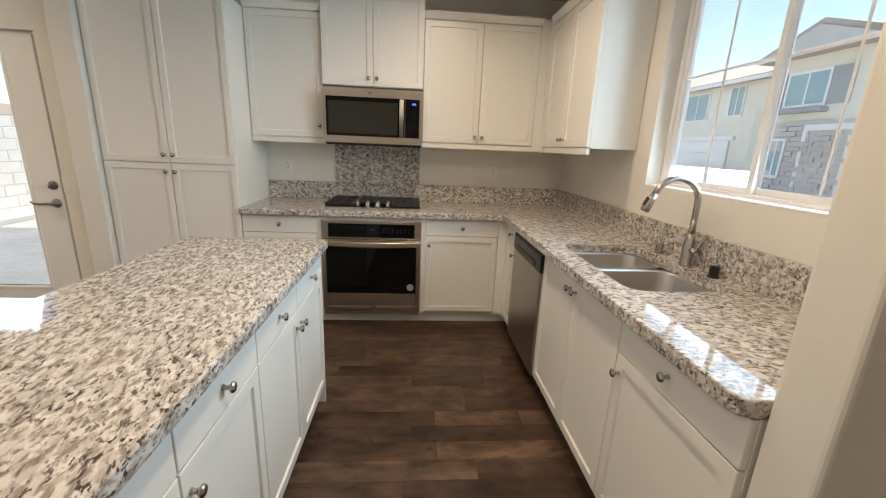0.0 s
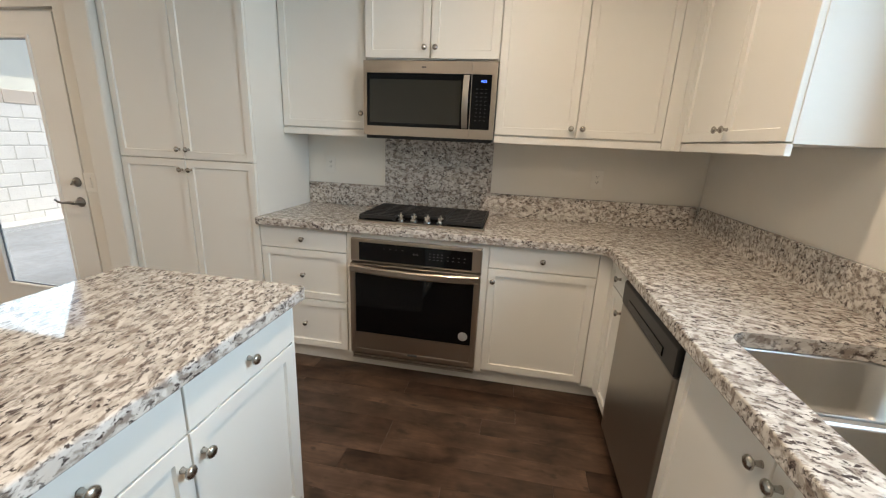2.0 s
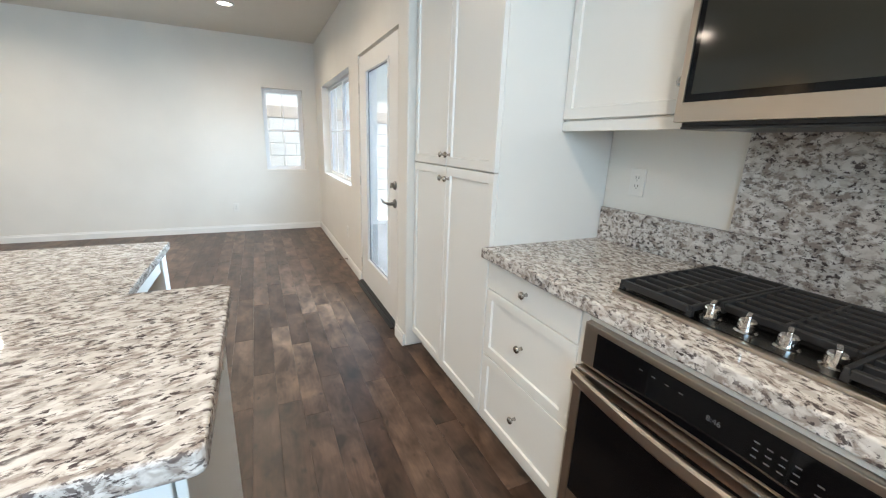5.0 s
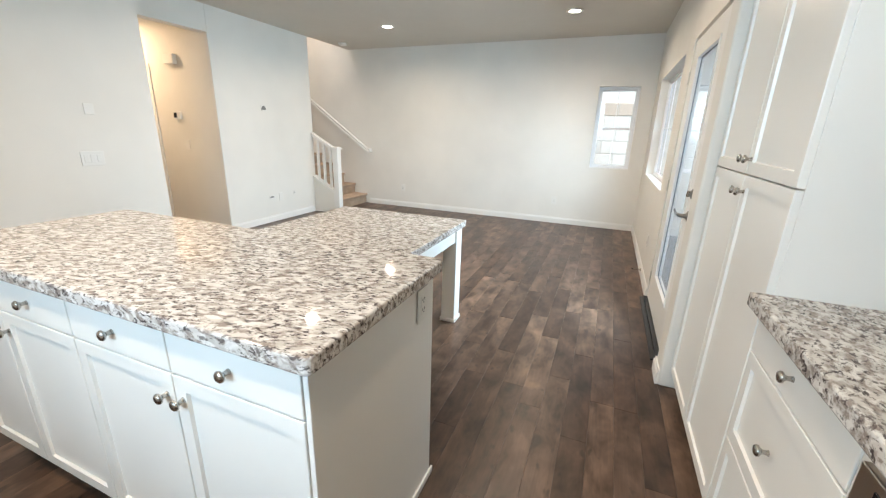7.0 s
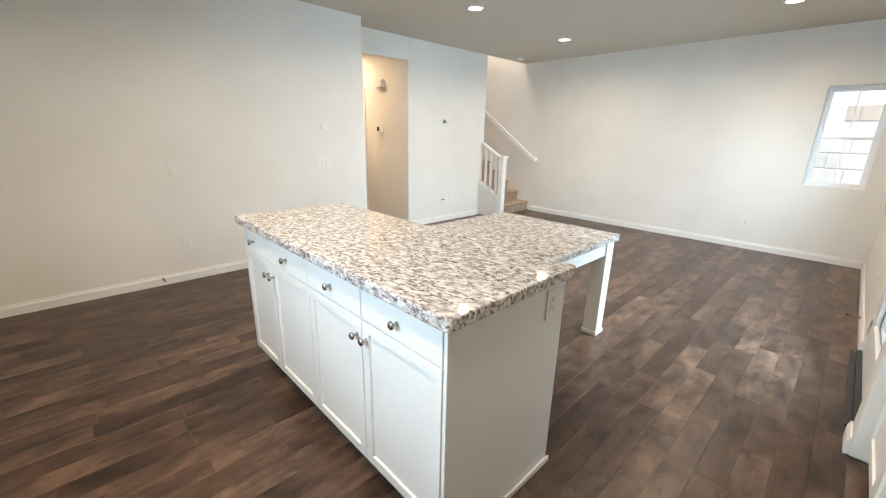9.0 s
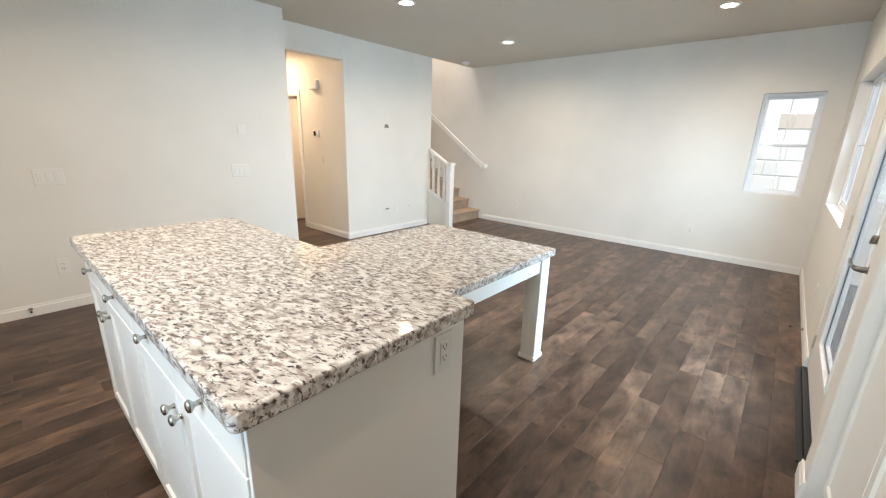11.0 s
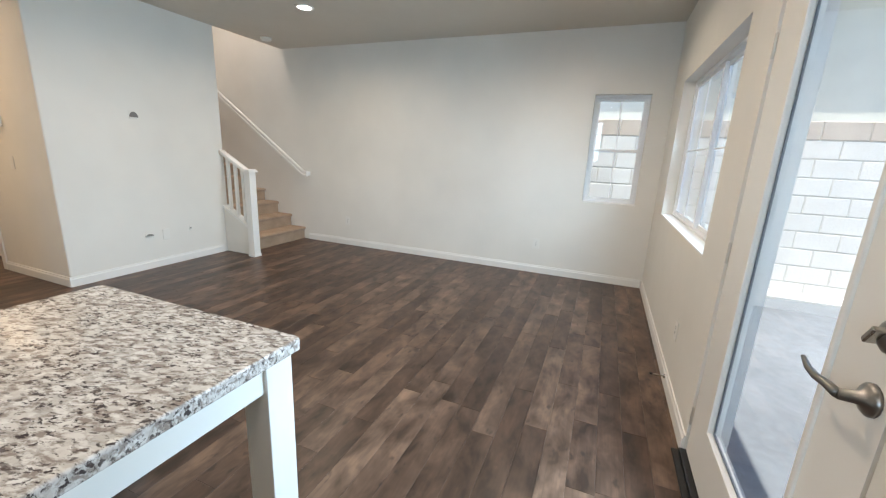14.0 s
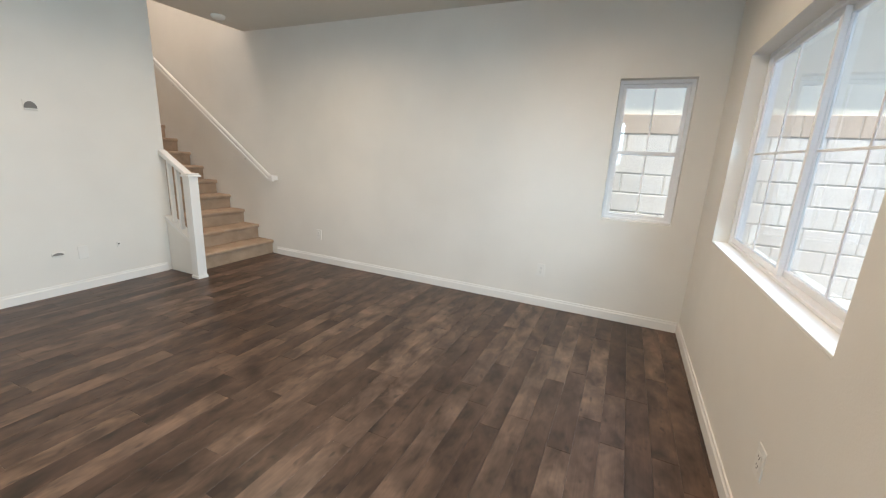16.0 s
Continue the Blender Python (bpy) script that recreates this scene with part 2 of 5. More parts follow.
def box(x0, y0, z0, x1, y1, z1, bevel=0.0, seg=2):
    """A bmesh box between two corners, its edges rounded."""
    bm = bmesh.new()
    bmesh.ops.create_cube(bm, size=1)
    for v in bm.verts:
        v.co = Vector((x0 + (v.co.x + 0.5) * (x1 - x0), y0 + (v.co.y + 0.5) * (y1 - y0), z0 + (v.co.z + 0.5) * (z1 - z0)))
    bmesh.ops.recalc_face_normals(bm, faces=bm.faces)
    if bevel:
        bmesh.ops.bevel(bm, geom=bm.edges[:], offset=bevel, segments=seg, profile=0.5, affect="EDGES", clamp_overlap=True)
    return bm


def merged(bms):
    """Several bmeshes as one."""
    out = bmesh.new()
    for b in bms:
        me = bpy.data.meshes.new("tmp")
        b.to_mesh(me)
        b.free()
        out.from_mesh(me)
        bpy.data.meshes.remove(me)
    return out


def lathe(profile, seg=20, axis="Z", hollow=False):
    """A turned solid from (radius, height) pairs."""
    bm = bmesh.new()
    rings = []
    for r, h in profile:
        ring = []
        for i in range(seg):
            a = 2 * math.pi * i / seg
            co = (r * math.cos(a), r * math.sin(a), h)
            if axis == "-Y":
                co = (co[0], -h, co[1])
            ring.append(bm.verts.new(co))
        rings.append(ring)
    for a, b in zip(rings, rings[1:] + ([rings[0]] if hollow else [])):
        for i in range(seg):
            bm.faces.new((a[i], a[(i + 1) % seg], b[(i + 1) % seg], b[i]))
    if not hollow:
        bm.faces.new(rings[0][::-1])
        bm.faces.new(rings[-1])
    bmesh.ops.recalc_face_normals(bm, faces=bm.faces)
    return bm


def tube(points, radius, seg=14):
    """A round pipe along points."""
    bm = bmesh.new()
    pts = [Vector(q) for q in points]
    rings = []
    ref = None
    for i, q in enumerate(pts):
        d = (pts[min(i + 1, len(pts) - 1)] - pts[max(i - 1, 0)]).normalized()
        if ref is None:
            ref = d.orthogonal().normalized()
        ref = (ref - d * ref.dot(d)).normalized()
        side = d.cross(ref)
        r = radius[i] if isinstance(radius, (list, tuple)) else radius
        rings.append([bm.verts.new(q + r * (math.cos(2 * math.pi * k / seg) * ref + math.sin(2 * math.pi * k / seg) * side)) for k in range(seg)])
    for a, b in zip(rings, rings[1:]):
        for k in range(seg):
            bm.faces.new((a[k], a[(k + 1) % seg], b[(k + 1) % seg], b[k]))
    bm.faces.new(rings[0][::-1])
    bm.faces.new(rings[-1])
    bmesh.ops.recalc_face_normals(bm, faces=bm.faces)
    return bm


def prism(outline, lo, hi, plane="xy", bevel=0.0):
    """An outline pushed from lo to hi across its plane."""
    def at(a, b, c):
        return {"xy": (a, b, c), "yz": (c, a, b), "xz": (a, c, b)}[plane]
    bm = bmesh.new()
    low = [bm.verts.new(at(a, b, lo)) for a, b in outline]
    high = [bm.verts.new(at(a, b, hi)) for a, b in outline]
    k = len(outline)
    bm.faces.new(low[::-1])
    bm.faces.new(high)
    for i in range(k):
        bm.faces.new((low[i], low[(i + 1) % k], high[(i + 1) % k], high[i]))
    bmesh.ops.recalc_face_normals(bm, faces=bm.faces)
    if bevel:
        bmesh.ops.bevel(bm, geom=bm.edges[:], offset=bevel, segments=2, profile=0.5, affect="EDGES", clamp_overlap=True)
    return bm


def mesh_of(name, bm, material, smooth=False):
    me = bpy.data.meshes.new(name)
    bm.to_mesh(me)
    bm.free()
    me.materials.append(material)
    if smooth:
        for f in me.polygons:
            f.use_smooth = True
    return me


def thing(name, label, category, at=(0, 0, 0), group="", kind=""):
    """An Empty at a thing's base, that carries its parts."""
    ob = tagged(new(name), label, category, group, kind)
    ob.empty_display_size = 0.05
    ob.matrix_basis = at if isinstance(at, Matrix) else Matrix.Translation(at)
    WORLD_OF[ob] = ob.matrix_basis.copy()
    return ob


def put(name, me, m, parent, label=""):
    """A mesh object at the world pose m, under a thing or part."""
    ob = new(name, me)
    if parent is not None:
        ob.parent = parent
        ob.matrix_parent_inverse = WORLD_OF[parent].inverted()
    ob.matrix_basis = m
    WORLD_OF[ob] = m.copy()
    if label:
        ob["label"] = label
    return ob


def part(name, bm, material, parent, label="", m=None, smooth=False):
    return put(name, mesh_of(name, bm, material, smooth), m or Matrix.Identity(4), parent, label)


def solid(name, bm, material, label, category, kind="structure", smooth=False):
    """A thing or a piece of the setting that is one mesh."""
    ob = put(name, mesh_of(name, bm, material, smooth), Matrix.Identity(4), None)
    return tagged(ob, label, category, "", kind)


def ring(x0, z0, x1, z1, w, y0, y1, bevel=0.002):
    """A rectangular frame in the xz plane."""
    bm = pierced("x", x0, x1, y0, y1, z0, z1, [(x0 + w, x1 - w, z0 + w, z1 - w)])
    if bevel:
        sharp = [e for e in bm.edges if len(e.link_faces) == 2 and e.calc_face_angle(0) > 1.0]
        bmesh.ops.bevel(bm, geom=sharp, offset=bevel, segments=2, profile=0.5, affect="EDGES", clamp_overlap=True)
    return bm


def pierced(along, a0, a1, t0, t1, z0, z1, holes=()):
    """A wall of some thickness with openings through it. along: 'x' or 'y'."""
    cuts_a = sorted({a0, a1, *[h[0] for h in holes], *[h[1] for h in holes]})
    cuts_z = sorted({z0, z1, *[h[2] for h in holes], *[h[3] for h in holes]})
    cells = {}
    for i, (p0, p1) in enumerate(zip(cuts_a, cuts_a[1:])):
        for k, (q0, q1) in enumerate(zip(cuts_z, cuts_z[1:])):
            mp, mq = (p0 + p1) / 2, (q0 + q1) / 2
            cells[i, k] = not any(h[0] < mp < h[1] and h[2] < mq < h[3] for h in holes)
    bm = bmesh.new()
    seen = {}

    def vert(a, t, z):
        key = (round(a, 5), round(t, 5), round(z, 5))
        if key not in seen:
            seen[key] = bm.verts.new((a, t, z) if along == "x" else (t, a, z))
        return seen[key]

    def quad(*c):
        bm.faces.new([vert(*q) for q in c])
    for (i, k), full in cells.items():
        if not full:
            continue
        p0, p1, q0, q1 = cuts_a[i], cuts_a[i + 1], cuts_z[k], cuts_z[k + 1]
        quad((p0, t0, q0), (p1, t0, q0), (p1, t0, q1), (p0, t0, q1))
        quad((p0, t1, q0), (p0, t1, q1), (p1, t1, q1), (p1, t1, q0))
        if not cells.get((i - 1, k)):
            quad((p0, t0, q0), (p0, t0, q1), (p0, t1, q1), (p0, t1, q0))
        if not cells.get((i + 1, k)):
            quad((p1, t0, q0), (p1, t1, q0), (p1, t1, q1), (p1, t0, q1))
        if not cells.get((i, k - 1)):
            quad((p0, t0, q0), (p0, t1, q0), (p1, t1, q0), (p1, t0, q0))
        if not cells.get((i, k + 1)):
            quad((p0, t0, q1), (p1, t0, q1), (p1, t1, q1), (p0, t1, q1))
    bmesh.ops.recalc_face_normals(bm, faces=bm.faces)
    return bm

# ---- the rooms ----
XW, XE, YN, YK = -5.82, 1.60, 3.49, 4.11      # west and east walls, living and kitchen north walls
YS, YT, XH0, XH1 = -0.93, -1.30, -2.19, -3.15  # kitchen south wall, wall beside the stair, hall sides
W1 = (2.785, 3.305, 0.86, 1.96)                # window in the west wall
W2 = (-5.27, -3.575, 0.86, 1.97)               # window in the north wall
DOOR = (-3.20, -2.13, 0.0, 2.0)                # patio door
WK = (1.57, 2.77, 1.225, 2.36)                 # kitchen window
T = 0.16

solid("wall_west", pierced("y", -4.8, YN + T, XW - T, XW, -0.1, 5.2, [W1]), WALL, "warm white painted drywall beside the stair", "wall")
solid("wall_north", pierced("x", XW, -2.02, YN, YN + T, -0.1, CEIL, [W2, DOOR]), WALL, "warm white painted drywall with patio door", "wall")
solid("wall_pantry_side", box(-2.02, 3.455, 0, -1.86, YK + T, CEIL, 0.012, 3), WALL, "painted wall end beside the pantry", "wall")
solid("wall_kitchen", box(-1.86, YK, -0.1, XE, YK + T, CEIL), WALL, "warm white painted kitchen wall", "wall")
solid("wall_east", pierced("y", YS - T, YK + T, XE, XE + T, -0.1, CEIL, [WK]), WALL, "warm white painted wall with sink window", "wall")
solid("wall_stub", box(1.02, 1.11, 0, XE, 1.235, CEIL, 0.012, 3), WALL, "warm white wall end beside the sink counter", "wall")
solid("wall_south", box(XH0, YS - T, -0.1, XE, YS, CEIL), WALL, "plain warm white painted wall with switches", "wall")
solid("wall_hall_east", box(XH0, -4.6, -0.1, XH0 + 0.12, YS - T, CEIL), WALL, "painted wall of the hall", "wall")
solid("wall_hall_header", box(XH1, YT - 0.12, 2.30, XH0, YT, CEIL), WALL, "painted header over the hall opening", "wall")
bull = [(XH1 - 0.014 + 0.014 * math.sin(radians(a)), YT - 0.014 + 0.014 * math.cos(radians(a))) for a in range(90, -1, -15)]
solid("wall_stair", prism([(-4.80, YT - 0.12), (XH1, YT - 0.12)] + bull + [(-4.79, YT), (-4.80, YT - 0.01)], -0.1, CEIL), WALL, "warm white painted wall with cable outlets", "wall")
solid("wall_hall_west", pierced("y", -4.6, YT - 0.12, XH1 - 0.12, XH1, -0.1, CEIL, [(-3.06, -2.42, -0.1, 1.95)]), WALL, "painted hall wall with an open doorway", "wall")
solid("wall_hall_end", box(XH1, -3.75, -0.1, XH0 + 0.12, -3.6, CEIL), WALL, "painted end wall of the hall", "wall")
solid("wall_stair_side", box(-4.80, -4.8, -0.1, -4.68, YT - 0.12, 5.2), WALL, "painted side wall of the stair", "wall")
solid("wall_stair_end", box(XW, -4.92, -0.1, -4.6, -4.8, 5.2), WALL, "painted end wall of the stair shaft", "wall")
solid("wall_stair_upper", box(XW, YT, CEIL + 0.2, -4.6, YT + 0.12, 5.2), WALL, "painted upper wall of the stair shaft", "wall")
solid("wall_room_west", box(-4.6, -4.72, -0.1, -4.5, YT - 0.12, CEIL), WALL, "painted wall of the side room", "wall")
solid("wall_room_end", box(-4.5, -4.72, -0.1, XH1, -4.6, CEIL), WALL, "painted end wall of the side room", "wall")

ceil = merged([box(XW, YT, CEIL, XE + T, YN + T, CEIL + 0.2), box(-2.02, YN + T, CEIL, XE + T, YK + T, CEIL + 0.2), box(-4.68, -4.8, CEIL, XE + T, YT, CEIL + 0.2)])
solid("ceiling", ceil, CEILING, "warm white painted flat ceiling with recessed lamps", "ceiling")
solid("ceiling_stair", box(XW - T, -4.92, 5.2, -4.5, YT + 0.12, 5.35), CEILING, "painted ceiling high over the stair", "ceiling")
floor = solid("floor", merged([box(XW - T, -4.9, -0.12, XE + T, YN + T, -0.006), box(-2.0, YN + T, -0.12, XE + T, YK + T, -0.006)]), DARK, "dark brown wood-look plank floor", "floor")


def skirting(name, along, a0, a1, face, side):
    """A baseboard with a stepped top edge. side: +1 when the room lies towards greater values."""
    d = 0.014 * side
    prof = [(0, 0), (d, 0), (d, 0.066), (d * 0.65, 0.074), (d * 0.55, 0.088), (0, 0.088)]
    if along == "x":
        bm = prism([(face + q, z) for q, z in prof], a0, a1, "yz")
    else:
        bm = prism([(face + q, z) for q, z in prof], a0, a1, "xz")
    return solid(name, bm, TRIM, "white painted baseboard along the wall", "baseboard")


skirting("baseboard", "y", -0.93, YN - 0.016, XW, 1)
skirting("baseboard", "x", XW, DOOR[0], YN, -1)
skirting("baseboard", "x", DOOR[1], -2.04, YN, -1)
skirting("baseboard", "x", -2.034, -1.87, 3.455, -1)
skirting("baseboard", "y", 3.455, YN - 0.016, -2.02, -1)
skirting("baseboard", "x", XH0, XE, YS, 1)
skirting("baseboard", "y", YT, YS, XH0, -1)
skirting("baseboard", "x", -4.70, XH1 + 0.012, YT, 1)
skirting("baseboard", "y", -2.36, YT, XH1, 1)
skirting("baseboard", "y", -3.6, -3.12, XH1, 1)
skirting("baseboard", "x", 1.02, XE, 1.11, -1)


# ---- windows ----
def window(name, label, m, w, h, style):
    """A white vinyl window, local x along the wall, y outwards. style: 'slider' or 'hung'."""
    ob = thing(name, label, "window", m, kind="structure")
    y0, y1 = 0.085, 0.15
    part("window_frame", ring(0, 0, w, h, 0.026, y0, y1), VINYL, ob, m=m)
    if style == "slider":
        c = w / 2
        sashes = [(0.026, 0.026, c + 0.016, h - 0.026, y0 + 0.012), (c - 0.016, 0.026, w - 0.026, h - 0.026, y0 + 0.036)]
    else:
        c = h / 2
        sashes = [(0.026, 0.026, w - 0.026, c + 0.016, y0 + 0.012), (0.026, c - 0.016, w - 0.026, h - 0.026, y0 + 0.036)]
    for x0, z0, x1, z1, y in sashes:
        s = part("sash", ring(x0, z0, x1, z1, 0.028, y, y + 0.022), VINYL, ob, m=m)
        pane = part("pane", box(x0 + 0.028, y + 0.009, z0 + 0.028, x1 - 0.028, y + 0.013, z1 - 0.028), GLASS, s, "clear glass pane", m=m)
        pane.visible_shadow = False
        mx, mz = (x0 + x1) / 2, (z0 + z1) / 2
        part("grille_bar", box(mx - 0.005, y + 0.004, z0 + 0.03, mx + 0.005, y + 0.0085, z1 - 0.03), VINYL, s, m=m)
        if style == "slider":
            part("grille_bar", box(x0 + 0.03, y + 0.0035, mz - 0.005, x1 - 0.03, y + 0.008, mz + 0.005), VINYL, s, m=m)
    part("window_sill", box(0.0, 0.0, 0.0, w, y0, 0.012, 0.003), TRIM, ob, "white painted sill", m=m)
    return ob


window("window_1", "white vinyl single-hung window facing a block wall", pose(XW, W1[0], W1[2], 0, 0, 90), W1[1] - W1[0], W1[3] - W1[2], "hung")
window("window_2", "white vinyl sliding window with grilles, deep sill", pose(W2[0], YN, W2[2]), W2[1] - W2[0], W2[3] - W2[2], "slider")
window("window_3", "white vinyl sliding window above the sink", pose(XE, WK[1], WK[2], 0, 0, -90), WK[1] - WK[0], WK[3] - WK[2], "slider")

# ---- patio door ----
SATIN = shade("satin_nickel", (0.62, 0.60, 0.56), 0.4, 1.0)[0]
GASKET = shade("grey_gasket", (0.16, 0.18, 0.20), 0.6)[0]
d0, d1, dz = DOOR[0], DOOR[1], DOOR[3]
door = thing("door_1", "closed white patio door with a full glass pane", "door", (d0, YN, 0), kind="structure")
part("door_frame", merged([box(d0, YN + 0.045, 0, d0 + 0.02, YN + T, dz, 0.002), box(d1 - 0.02, YN + 0.045, 0, d1, YN + T, dz, 0.002), box(d0 + 0.02, YN + 0.045, dz - 0.02, d1 - 0.02, YN + T, dz, 0.002)]), TRIM, door)
g0, g1, gz0, gz1 = -2.955, -2.35, 0.28, 1.85
leaf = part("door_leaf", pierced("x", d0 + 0.022, d1 - 0.022, YN + 0.006, YN + 0.044, 0.03, dz - 0.022, [(g0, g1, gz0, gz1)]), TRIM, door, "white painted door leaf")
part("glazing_bead", ring(g0 - 0.012, gz0 - 0.012, g1 + 0.012, gz1 + 0.012, 0.02, YN - 0.002, YN + 0.02, 0.004), TRIM, leaf)
part("glass_gasket", ring(g0 + 0.008, gz0 + 0.008, g1 - 0.008, gz1 - 0.008, 0.005, YN + 0.02, YN + 0.03, 0), GASKET, leaf)
pane = part("pane", box(g0, YN + 0.022, gz0, g1, YN + 0.026, gz1), GLASS, leaf, "clear glass pane")
pane.visible_shadow = False
part("threshold", merged([box(d0, YN - 0.02, 0.0, d1, YN + T, 0.022, 0.004), box(d0, YN - 0.05, 0.0, d1, YN - 0.02, 0.010, 0.003)]), BLACK, door, "black door threshold")
for hz in (0.21, 0.97, 1.74):
    part("hinge", merged([lathe([(0.0055, q), (0.0055, q + 0.026)], 10) for q in (0, 0.029, 0.058)] + [lathe([(0.004, 0.0), (0.004, 0.087)], 8)]), SATIN, door, m=pose(d0 + 0.018, YN + 0.0, hz - 0.045))
hx = -2.20
DARK_NICKEL = shade("dark_nickel", (0.27, 0.26, 0.25), 0.3, 1.0)[0]
dead = part("deadbolt", merged([lathe([(0.030, 0), (0.030, 0.008), (0.022, 0.014), (0.012, 0.02)], 20, "-Y")]), DARK_NICKEL, door, "round dark nickel deadbolt plate", m=pose(hx, YN + 0.006, 1.03), smooth=True)
part("thumb_turn", box(-0.006, -0.036, -0.02, 0.006, -0.016, 0.02, 0.003), NICKEL, dead, m=pose(hx, YN + 0.006, 1.03, 0, 35, 0))
rose = part("rose", lathe([(0.032, 0), (0.032, 0.006), (0.026, 0.012), (0.013, 0.018), (0.011, 0.05)], 20, "-Y"), DARK_NICKEL, door, m=pose(hx, YN + 0.006, 0.905), smooth=True)
part("lever", tube([(hx, YN - 0.044, 0.905), (hx - 0.03, YN - 0.047, 0.906), (hx - 0.07, YN - 0.05, 0.902), (hx - 0.10, YN - 0.052, 0.906), (hx - 0.122, YN - 0.054, 0.920)], [0.010, 0.009, 0.0075, 0.0065, 0.005]), DARK_NICKEL, rose, "curved lever handle", smooth=True)

# ---- floor planks along x ----
PW, PLANK_LENGTHS = 0.1145, (0.46, 0.76, 0.92, 1.06, 1.22)
plank_meshes = {}
rng = random.Random(4)


def plank_bm(w, h, x=0.0, y=0.0):
    bm = box(x, y, -0.006, x + w, y + h, 0, 0)
    top = [e for e in bm.edges if all(abs(v.co.z) < 1e-6 for v in e.verts)]
    bmesh.ops.bevel(bm, geom=top, offset=0.0007, segments=1, affect="EDGES")
    return bm


def lay(xa, xb, ya, yb, rest=None):
    """Rows of planks of mixed lengths, one joint of the rows at y = 3.0."""
    y = 3.0 - PW * math.ceil((3.0 - ya) / PW)
    while y < yb - 0.01:
        y0, y1 = max(y, ya), min(y + PW, yb)
        x = xa - rng.choice([0.0, 0.15, 0.3, 0.45, 0.6, 0.75])
        while x < xb - 0.01:
            long = rng.choice(PLANK_LENGTHS)
            x0, x1 = max(x, xa), min(x + long, xb)
            if x1 - x0 > 0.02 and y1 - y0 > 0.004:
                key = (round(x1 - x0 - 0.0005, 4), round(y1 - y0 - 0.0005, 4))
                if rest is not None:
                    rest.append(plank_bm(*key, x0, y0))
                else:
                    if key not in plank_meshes:
                        plank_meshes[key] = mesh_of("plank", plank_bm(*key), PLANK)
                    put("plank", plank_meshes[key], Matrix.Translation((x0, y0, 0)), floor)
            x += long
        y += PW


def lay_all():
    lay(XW, XE, YS, 3.62)
    more = []
    lay(XW, XH0, YT, YS, more)
    lay(XH1, XH0, -3.6, YT, more)
    lay(-4.5, XH1, -4.6, YT - 0.12, more)
    tagged(part("far_planks", merged(more), PLANK_FAR, floor), kind="stuff")

# ---- recessed lamps, seen and added ----
def can_lamp(x, y, z=CEIL, watts=LAMP_W, colour=(1.0, 0.84, 0.65)):
    ob = thing("ceiling_lamp", "round white recessed ceiling lamp, lit, seen or added to brighten", "lamp", (x, y, z), "recessed ceiling lamps")
    part("trim_ring", lathe([(0.062, -0.001), (0.088, -0.001), (0.086, -0.008), (0.066, -0.010), (0.062, -0.004)], 28, "Z", True), TRIM, ob, m=pose(x, y, z), smooth=True)
    part("lens", lathe([(0.0615, -0.0035), (0.0615, -0.002)], 28), LENS, ob, "glowing lens", m=pose(x, y, z))
    data = bpy.data.lights.new("can_light", "AREA")
    data.shape, data.size, data.energy, data.color = "DISK", 0.11, watts, colour
    data.spread = radians(160)
    light = new("can_light", data)
    light.matrix_basis = pose(x, y, z - 0.012)


for x, y, watts in LAMPS:
    can_lamp(x, y, CEIL, watts)
# unseen lamps added to brighten the hall, the side room and the stair shaft
can_lamp(-2.65, -2.6, CEIL, 6.0, (1.0, 0.74, 0.48))
can_lamp(-3.85, -2.4, CEIL, LAMP_W, (1.0, 0.74, 0.48))
can_lamp(-5.25, -2.2, 5.2, 17.0, (1.0, 0.95, 0.93))


# ---- cabinets ----
def shaker(w, h, rail=0.058, t=0.02, deep=0.009):
    """A shaker front, x 0 to w and z 0 to h, its face at y = 0 towards -y."""
    bm = box(0, 0, 0, w, t, h)
    f = min(bm.faces, key=lambda q: q.calc_center_median().y)
    bmesh.ops.inset_region(bm, faces=[f], thickness=rail, depth=0)
    f = min([q for q in bm.faces if abs(q.calc_center_median().y) < 1e-6], key=lambda q: (q.calc_center_median() - Vector((w / 2, 0, h / 2))).length)
    bmesh.ops.inset_region(bm, faces=[f], thickness=0.004, depth=-deep)
    outer = [e for e in bm.edges if e.calc_length() > 0.02 and all(abs(v.co.y) < 1e-6 for v in e.verts) and all(min(v.co.x, w - v.co.x, v.co.z, h - v.co.z) < 1e-5 for v in e.verts)]
    bmesh.ops.bevel(bm, geom=outer, offset=0.0025, segments=2, affect="EDGES", profile=0.5)
    bmesh.ops.recalc_face_normals(bm, faces=bm.faces)
    return bm


KNOB = mesh_of("knob", lathe([(0.008, 0.0), (0.0065, 0.003), (0.0055, 0.012), (0.009, 0.017), (0.0145, 0.021), (0.015, 0.025), (0.012, 0.029), (0.005, 0.031)], 18, "-Y"), NICKEL, True)
GAP = 0.0055


def fronts(ob, m, pieces):
    """Doors and drawers on a cabinet: (kind, x0, z0, x1, z1, knobs), local to m."""
    for kind, x0, z0, x1, z1, knobs in pieces:
        w, h = x1 - x0 - GAP, z1 - z0 - GAP
        bm = box(0, 0, 0, w, 0.02, h, 0.0025) if kind == "slab" else shaker(w, h, min(0.058, h * 0.3))
        name = "drawer_front" if kind in ("slab", "drawer") else "door"
        at = m @ Matrix.Translation((x0 + GAP / 2, 0, z0 + GAP / 2))
        fr = part(name, bm, CABINET, ob, m=at)
        for kx, kz in knobs:
            put("knob", KNOB, m @ Matrix.Translation((kx, 0, kz)), fr, "brushed nickel knob")


